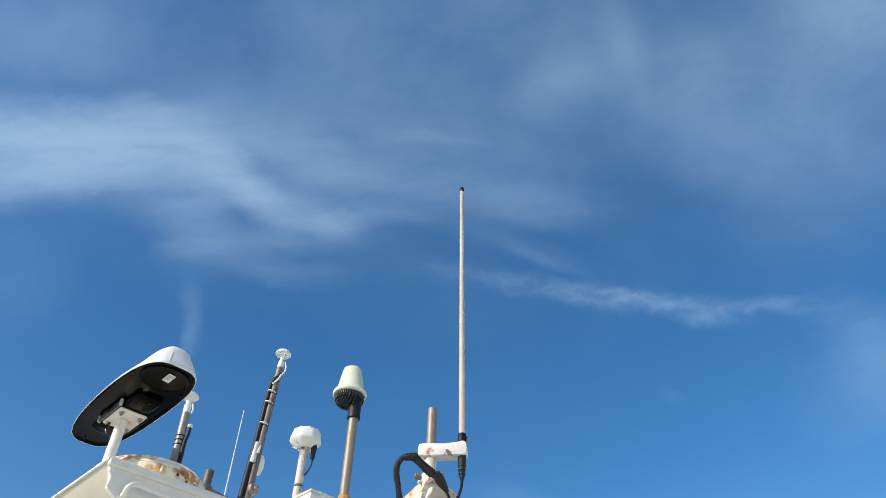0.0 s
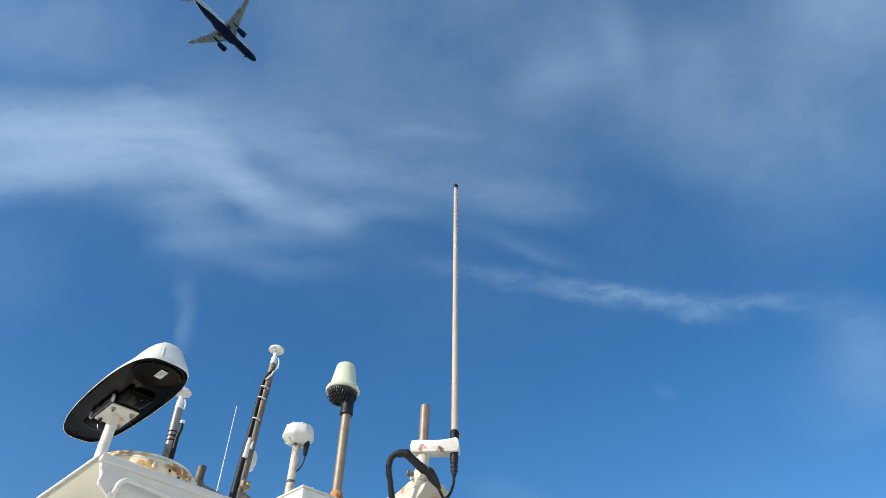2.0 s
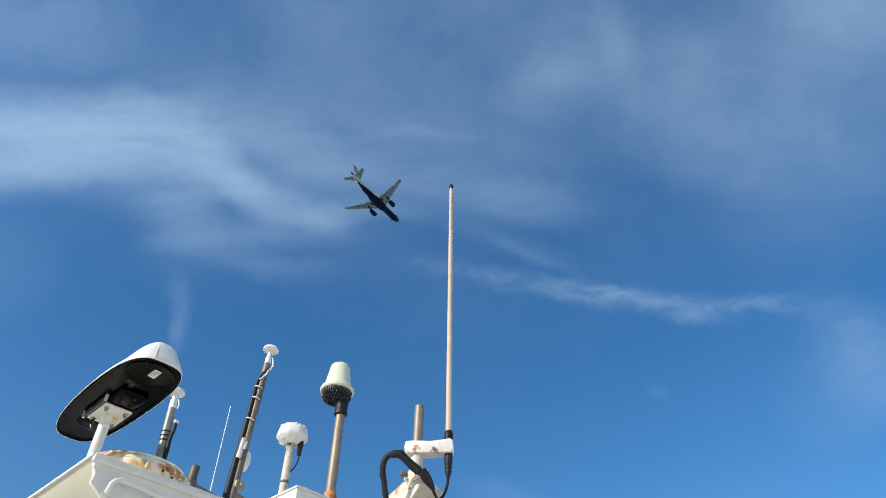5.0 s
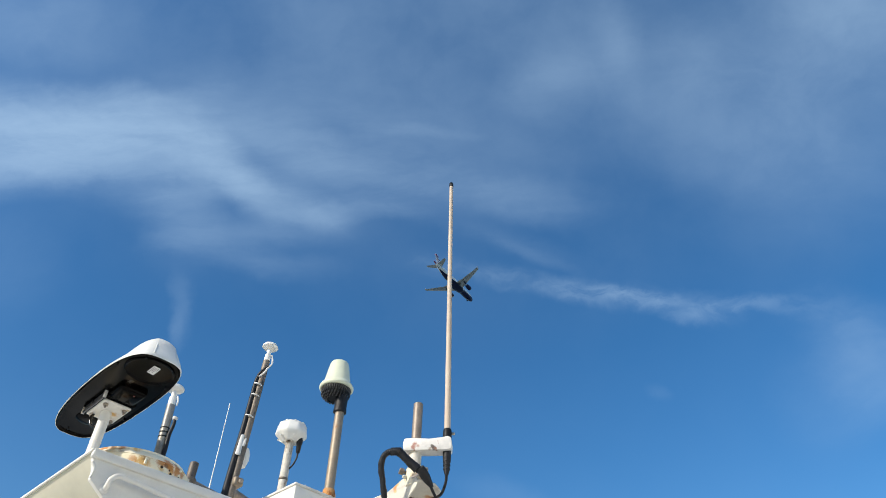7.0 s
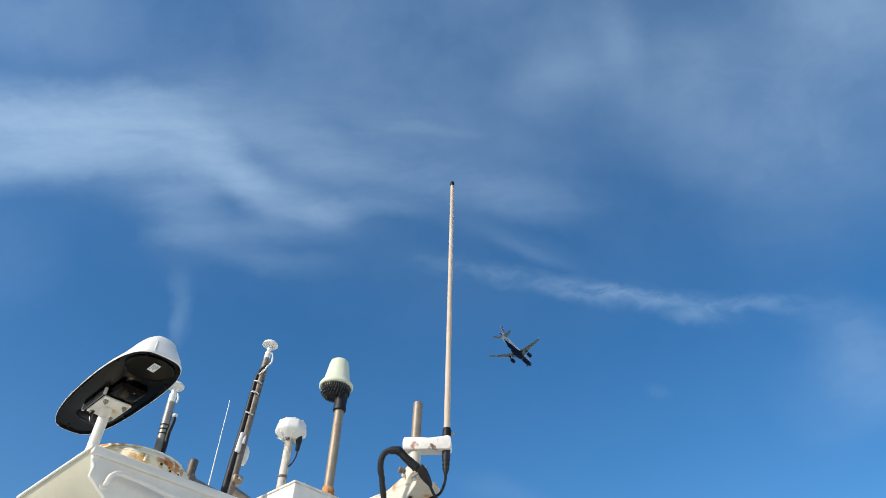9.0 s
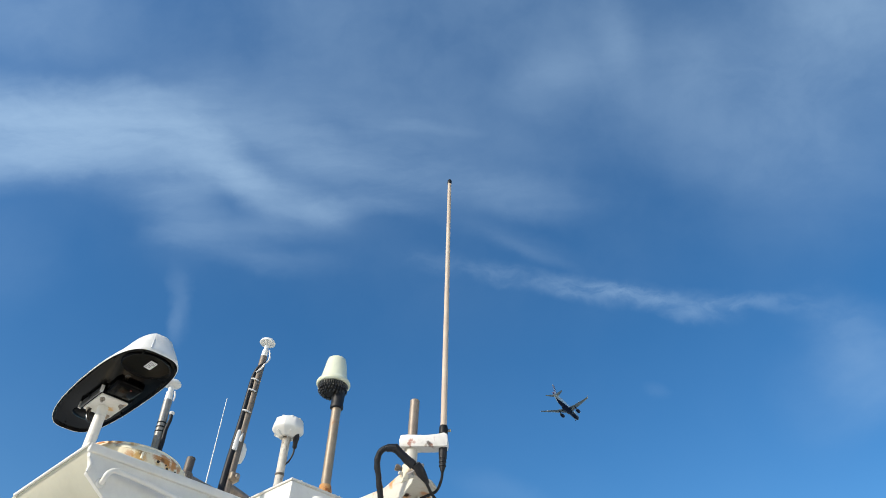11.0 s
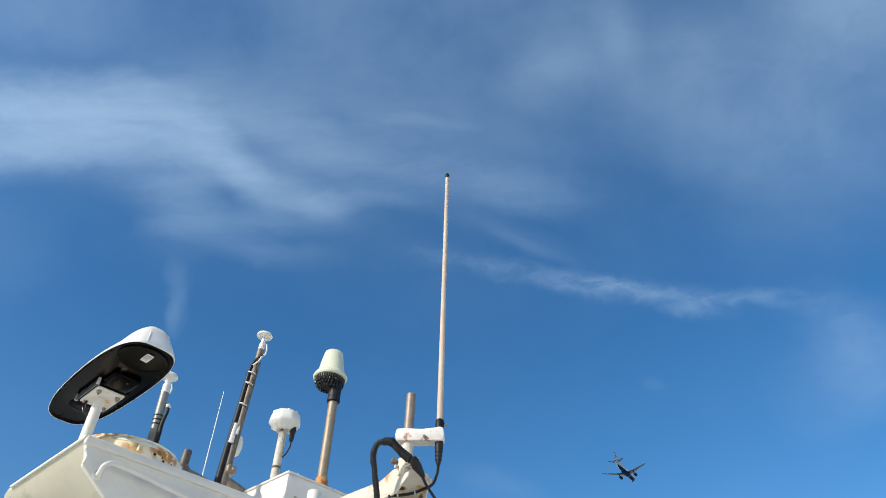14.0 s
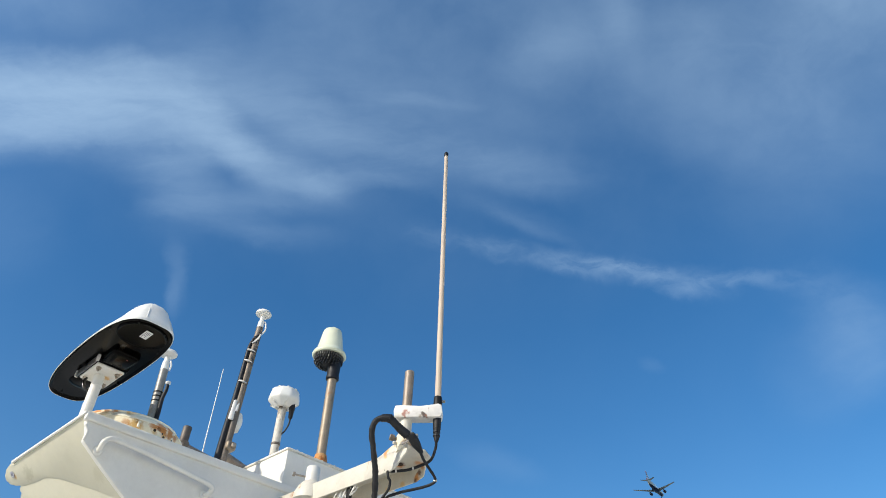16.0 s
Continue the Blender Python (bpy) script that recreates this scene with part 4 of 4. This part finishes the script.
    part("strap", tube([(2.112, 2.335, 3.054), (2.106, 2.300, 3.050), (2.112, 2.266, 3.066), (2.140, 2.268, 3.088), (2.185, 2.31, 3.096)], 0.0055, 8), STRAP, h, "grey strap round the hose")
    part("lead", tube([(2.165, 2.276, 3.028), (2.190, 2.282, 3.010), (2.215, 2.284, 2.985), (2.245, 2.28, 2.958), (2.275, 2.273, 2.925), (2.283, 2.28, 2.905), (2.257, 2.325, 2.885), (2.179, 2.420, 2.855), (2.140, 2.473, 2.82), (2.11, 2.52, 2.70)], 0.0068, 10), RUBBER, h, "thin black lead")
    part("lead", tube([(2.130, 2.445, 2.955), (2.135, 2.443, 2.925), (2.148, 2.442, 2.907), (2.150, 2.455, 2.869), (2.135, 2.487, 2.82), (2.11, 2.53, 2.70)], 0.0065, 10), RUBBER, h)
    for p, d in (((2.018, 2.332, 3.146), (0.04, -0.022, -0.012)), ((2.160, 2.420, 2.959), (1, -1.1, 0.2)), ((2.285, 2.277, 2.912), (0.2, 0.2, -1)), ((2.215, 2.362, 2.974), (1, -1.1, 0.4))):
        tie(Vector(p), Vector(d), 0.0098 if p[2] < 3 else 0.0225, h, mat=PALE if p[2] < 3 else RUBBER)
    # tangle of white cord and a black clip under the arm
    k = thing("cord_tangle", (2.165, 2.76, 2.952), "white cord tangle with black clip under the arm", "cord")
    for i in range(5):
        v = 2.70 + i * 0.036
        part("cord_loop", tube([(2.150, v, 2.955), (2.142 + 0.01 * (i % 2), v + 0.016, 2.925 - 0.008 * (i % 3)), (2.150, v + 0.034, 2.915), (2.165, v + 0.02, 2.935), (2.158, v - 0.006, 2.95)], 0.0036, 8), PALE, k)
    part("clip", block((2.145, 2.735, 2.895), (2.165, 2.765, 2.968), 0.006), BLACK_MATT, k)


outrigger()


# ---- airliner: x forward, y to its left, z up, origin at the wing ----
def jet_part(name, bm, mat, parent, label="", smooth=True):
    return part(name, bm, mat, parent, label, smooth, Matrix())


def radius_at(x):
    """Fuselage radius and centre height at x metres ahead of the wing."""
    if x > 10.5:
        w = min(1.0, (17.6 - x) / 7.1)
        r = 1.98 * (1 - (1 - w) ** 2.3) ** 0.56
        return max(r, 0.02), -0.45 * (1 - w) ** 1.6
    if x < -7.5:
        w = (-7.5 - x) / 13.07
        return 1.98 * (1 - w ** 1.55) + 0.16 * w, 1.15 * w ** 1.25
    return 1.98, 0.0


def fuselage_strip(edge, lower):
    """The skin below or above a paint line; edge(x): the line's angle from straight down."""
    bm = bmesh.new()
    xs = [17.6 - 7.1 * (i / 22) ** 1.7 for i in range(22)] + list(np.linspace(10.5, -7.5, 19)) + list(np.linspace(-8.2, -20.57, 22))
    rows = []
    for x in xs:
        r, zc = radius_at(x)
        a = edge(x)
        angles = np.linspace(-a, a, 25) if lower else np.linspace(a, 2 * math.pi - a, 25)
        rows.append([bm.verts.new((x, r * math.sin(w), zc - r * 1.03 * math.cos(w))) for w in angles])
    for p, q in zip(rows, rows[1:]):
        for i in range(24):
            bm.faces.new((p[i], p[i + 1], q[i + 1], q[i]))
    bmesh.ops.remove_doubles(bm, verts=bm.verts, dist=1e-4)
    return bm


def wing_panel(stations, up=0.13):
    """A lofted wing; stations: (leading x, trailing x, y, z)."""
    prof = [(0, 0), (0.04, 0.35), (0.15, 0.8), (0.35, 1.0), (0.6, 0.75), (0.85, 0.3), (1, 0.02), (0.85, -0.12), (0.6, -0.3), (0.35, -0.42), (0.15, -0.4), (0.04, -0.22)]
    bm = bmesh.new()
    rings = []
    for lx, tx, y, z in stations:
        c = lx - tx
        rings.append([bm.verts.new((lx - c * a, y, z + c * up * 0.6 * b)) for a, b in prof])
    for p, q in zip(rings, rings[1:]):
        for i in range(len(prof)):
            j = (i + 1) % len(prof)
            bm.faces.new((p[i], p[j], q[j], q[i]))
    bm.faces.new(rings[0])
    bm.faces.new(rings[-1][::-1])
    return bm


def airliner():
    jet = new("airliner")
    BASE[jet] = Vector((0, 0, 0))
    tagged(jet, "twin-engine airliner with navy belly and striped tail fin, nose wheel down", "aeroplane")

    def line(x):
        if x > 11:
            return radians(66 + 40 * ((x - 11) / 6) ** 1.4)
        if x > -6:
            return radians(58 + 8 * (x + 6) / 17)
        return radians(max(4.0, 58 * (1 - ((-6 - x) / 10.5) ** 1.6))) if x > -16.5 else radians(4)

    jet_part("fuselage", fuselage_strip(line, False), JET_WHITE, jet, "white upper fuselage")
    jet_part("belly", fuselage_strip(line, True), NAVY, jet, "navy painted belly")
    fair = [(0.4, 7.2), (1.1, 6.4), (1.5, 5.0), (1.6, 2.0), (1.6, -2.5), (1.3, -4.6), (0.7, -6.0), (0.3, -6.6)]
    bm = lathe([(r, x) for r, x in fair[::-1]], (0, 0, 0), 28, (1, 0, 0))
    bmesh.ops.scale(bm, verts=bm.verts, vec=(1, 1.42, 0.62))
    bmesh.ops.translate(bm, verts=bm.verts, vec=(0, 0, -1.42))
    jet_part("wing_fairing", bm, NAVY, jet, "navy wing fairing")
    for s in (1, -1):
        wing = jet_part("wing", wing_panel([(5.4, -1.2, 1.2 * s, -1.25), (4.3, -1.3, 2.4 * s, -1.15), (2.0, -1.75, 6.4 * s, -0.72), (-1.35, -3.55, 13.4 * s, 0.1), (-2.75, -4.5, 16.8 * s, 0.52), (-3.3, -4.55, 17.05 * s, 0.56)]), JET_GREY, jet, "grey swept wing")
        jet_part("flap", wing_panel([(-1.22, -2.1, 2.5 * s, -1.38), (-1.62, -2.35, 6.3 * s, -0.95)], 0.12), JET_GREY, wing)
        jet_part("flap", wing_panel([(-1.70, -2.4, 6.6 * s, -0.92), (-3.05, -3.5, 12.4 * s, -0.14)], 0.12), JET_GREY, wing)
        jet_part("slat", wing_panel([(2.05, 1.5, 6.7 * s, -0.82), (-2.4, -2.8, 15.8 * s, 0.30)], 0.16), JET_WHITE, wing, "pale leading edge")
        jet_part("seam", slab([(-0.55, 2.6), (-1.15, 6.4), (-2.9, 13.0), (-3.0, 13.0), (-1.30, 6.4), (-0.75, 2.6)], (0, 0, -1.62), (1, 0, 0), (0, s, 0.098), 0.03 * s, 0), JET_SEAM, wing, smooth=False)
        jet_part("wheel_bay", slab([(0.9, 2.3), (0.6, 3.6), (-0.5, 3.7), (-0.6, 2.3)], (0, 0, -1.72), (1, 0, 0), (0, s, 0.085), 0.03 * s, 0), JET_SEAM, wing, smooth=False)
        for y in (4.2, 7.6, 10.4, 12.8):
            x0 = -0.9 - max(0, y - 6.4) * 0.17
            z0 = -1.25 + y * 0.092
            jet_part("flap_fairing", lathe([(0.03, 0), (0.17, 0.7), (0.22, 1.5), (0.15, 2.5), (0.02, 3.1)], (x0 - 2.2, y * s, z0 - 0.28), 10, (1, 0, 0.05)), JET_GREY, wing)
        jet_part("wingtip_fence", slab([(-2.9, 0.55), (-4.5, 1.35), (-4.75, 1.3), (-4.35, 0.55), (-4.7, -0.15), (-4.45, -0.2)], (0, 17.05 * s, 0), (1, 0, 0), (0, 0, 1), 0.06, 0), JET_GREY, wing)
        eng = jet_part("engine", lathe([(0.62, 0.0), (0.86, 0.5), (1.10, 1.8), (1.16, 2.9), (1.13, 3.7), (1.02, 4.15), (0.95, 4.2), (0.90, 4.1), (0.88, 3.4), (0.2, 3.3)], (2.1, 5.75 * s, -2.05), 32, (1, 0, 0.02)), NAVY, jet, "navy engine nacelle")
        jet_part("intake_lip", lathe([(1.035, 0), (1.03, 0.12), (0.97, 0.2), (0.92, 0.16), (0.90, 0.02)], (6.16, 5.75 * s, -1.97), 32, (1, 0, 0.02)), METAL, eng, "bright intake lip")
        jet_part("exhaust_cone", lathe([(0.05, -0.9), (0.35, -0.4), (0.56, 0.05)], (2.1, 5.75 * s, -2.05), 20, (1, 0, 0)), METAL, eng)
        jet_part("pylon", slab([(5.2, -0.95), (1.2, -0.9), (-0.6, -0.95), (1.8, -1.7), (4.9, -1.3)], (0, 5.75 * s - 0.22, 0), (1, 0, 0), (0, 0, 1), -0.44, 0.05), NAVY, eng)
        jet_part("tailplane", wing_panel([(-14.1, -18.1, 0.5 * s, 0.95), (-14.8, -18.25, 1.4 * s, 1.02), (-17.8, -19.45, 5.7 * s, 1.48), (-18.2, -19.5, 5.85 * s, 1.50)], 0.10), JET_GREY, jet, "grey tailplane")
    # fin lies in the x-z plane
    bm = wing_panel([(-11.2, -18.6, 1.4, 0), (-13.2, -18.7, 2.6, 0), (-17.2, -19.95, 7.4, 0), (-17.9, -20.1, 7.9, 0)], 0.10)
    bm.transform(Matrix.Rotation(radians(90), 4, "X"))
    fin = jet_part("tail_fin", bm, JET_WHITE, jet, "white tail fin with red and blue stripes")
    stripes = [(JET_RED, 1.6, 2.2, -0.1), (JET_BLUE, 3.1, 3.55, 0.6), (JET_BLUE, 4.8, 5.2, 0.5), (JET_RED, 6.4, 6.9, 0.3)]

    def lead(z):
        return -13.2 - (z - 2.6) * 0.833 if z > 2.6 else -11.2 - (z - 1.4) * 1.667

    def trail(z):
        return -18.7 - (z - 2.6) * 0.26
    for mat, z0, z1, rise in stripes:
        for s in (1, -1):
            outline = [(lead(z0) - 0.3, z0), (lead(z1) - 0.3, z1), (trail(z1 + rise) + 0.3, z1 + rise), (trail(z0 + rise) + 0.3, z0 + rise)]
            jet_part("stripe", slab(outline, (0, s * 0.34 - 0.03, 0), (1, 0, 0), (0, 0, 1), -0.06, 0), mat, fin, smooth=False)
    jet_part("tail_cone", lathe([(0.17, 0), (0.22, 0.4), (0.50, 1.6)], (-20.75, 0, 1.18), 20, (1, 0, -0.12)), JET_RED, jet, "red painted tail end")
    # nose wheel
    gear = jet_part("nose_gear", rod((12.3, 0, -1.7), (12.55, 0, -3.35), 0.13), METAL, jet, "lowered nose wheel leg")
    for s in (1, -1):
        jet_part("nose_wheel", lathe([(0.22, -0.11), (0.38, -0.09), (0.40, 0), (0.38, 0.09), (0.22, 0.11)], (12.55, 0.26 * s, -3.4), 22, (0, 1, 0)), TYRE, gear)
        jet_part("gear_door", slab([(11.6, -1.9), (13.3, -1.9), (13.2, -2.55), (11.7, -2.55)], (0, 0.42 * s, 0), (1, 0, 0), (0, 0.15 * s, 1), 0.04, 0), NAVY, gear)
    return jet


jet = airliner()


def motions():
    rows = []
    for i in range(33):
        s = i * 0.5
        at = Vector((24.30, 326.81, 248.54)) + Vector((19.734, 29.520, -2.156)) * (s - 8)
        rows.append((s, Matrix.Translation(at) @ Matrix.Rotation(radians(55.61), 4, "Z") @ Matrix.Rotation(radians(-0.23), 4, "Y") @ Matrix.Rotation(radians(-0.56), 4, "X")))
    walk(jet, rows)


motions()
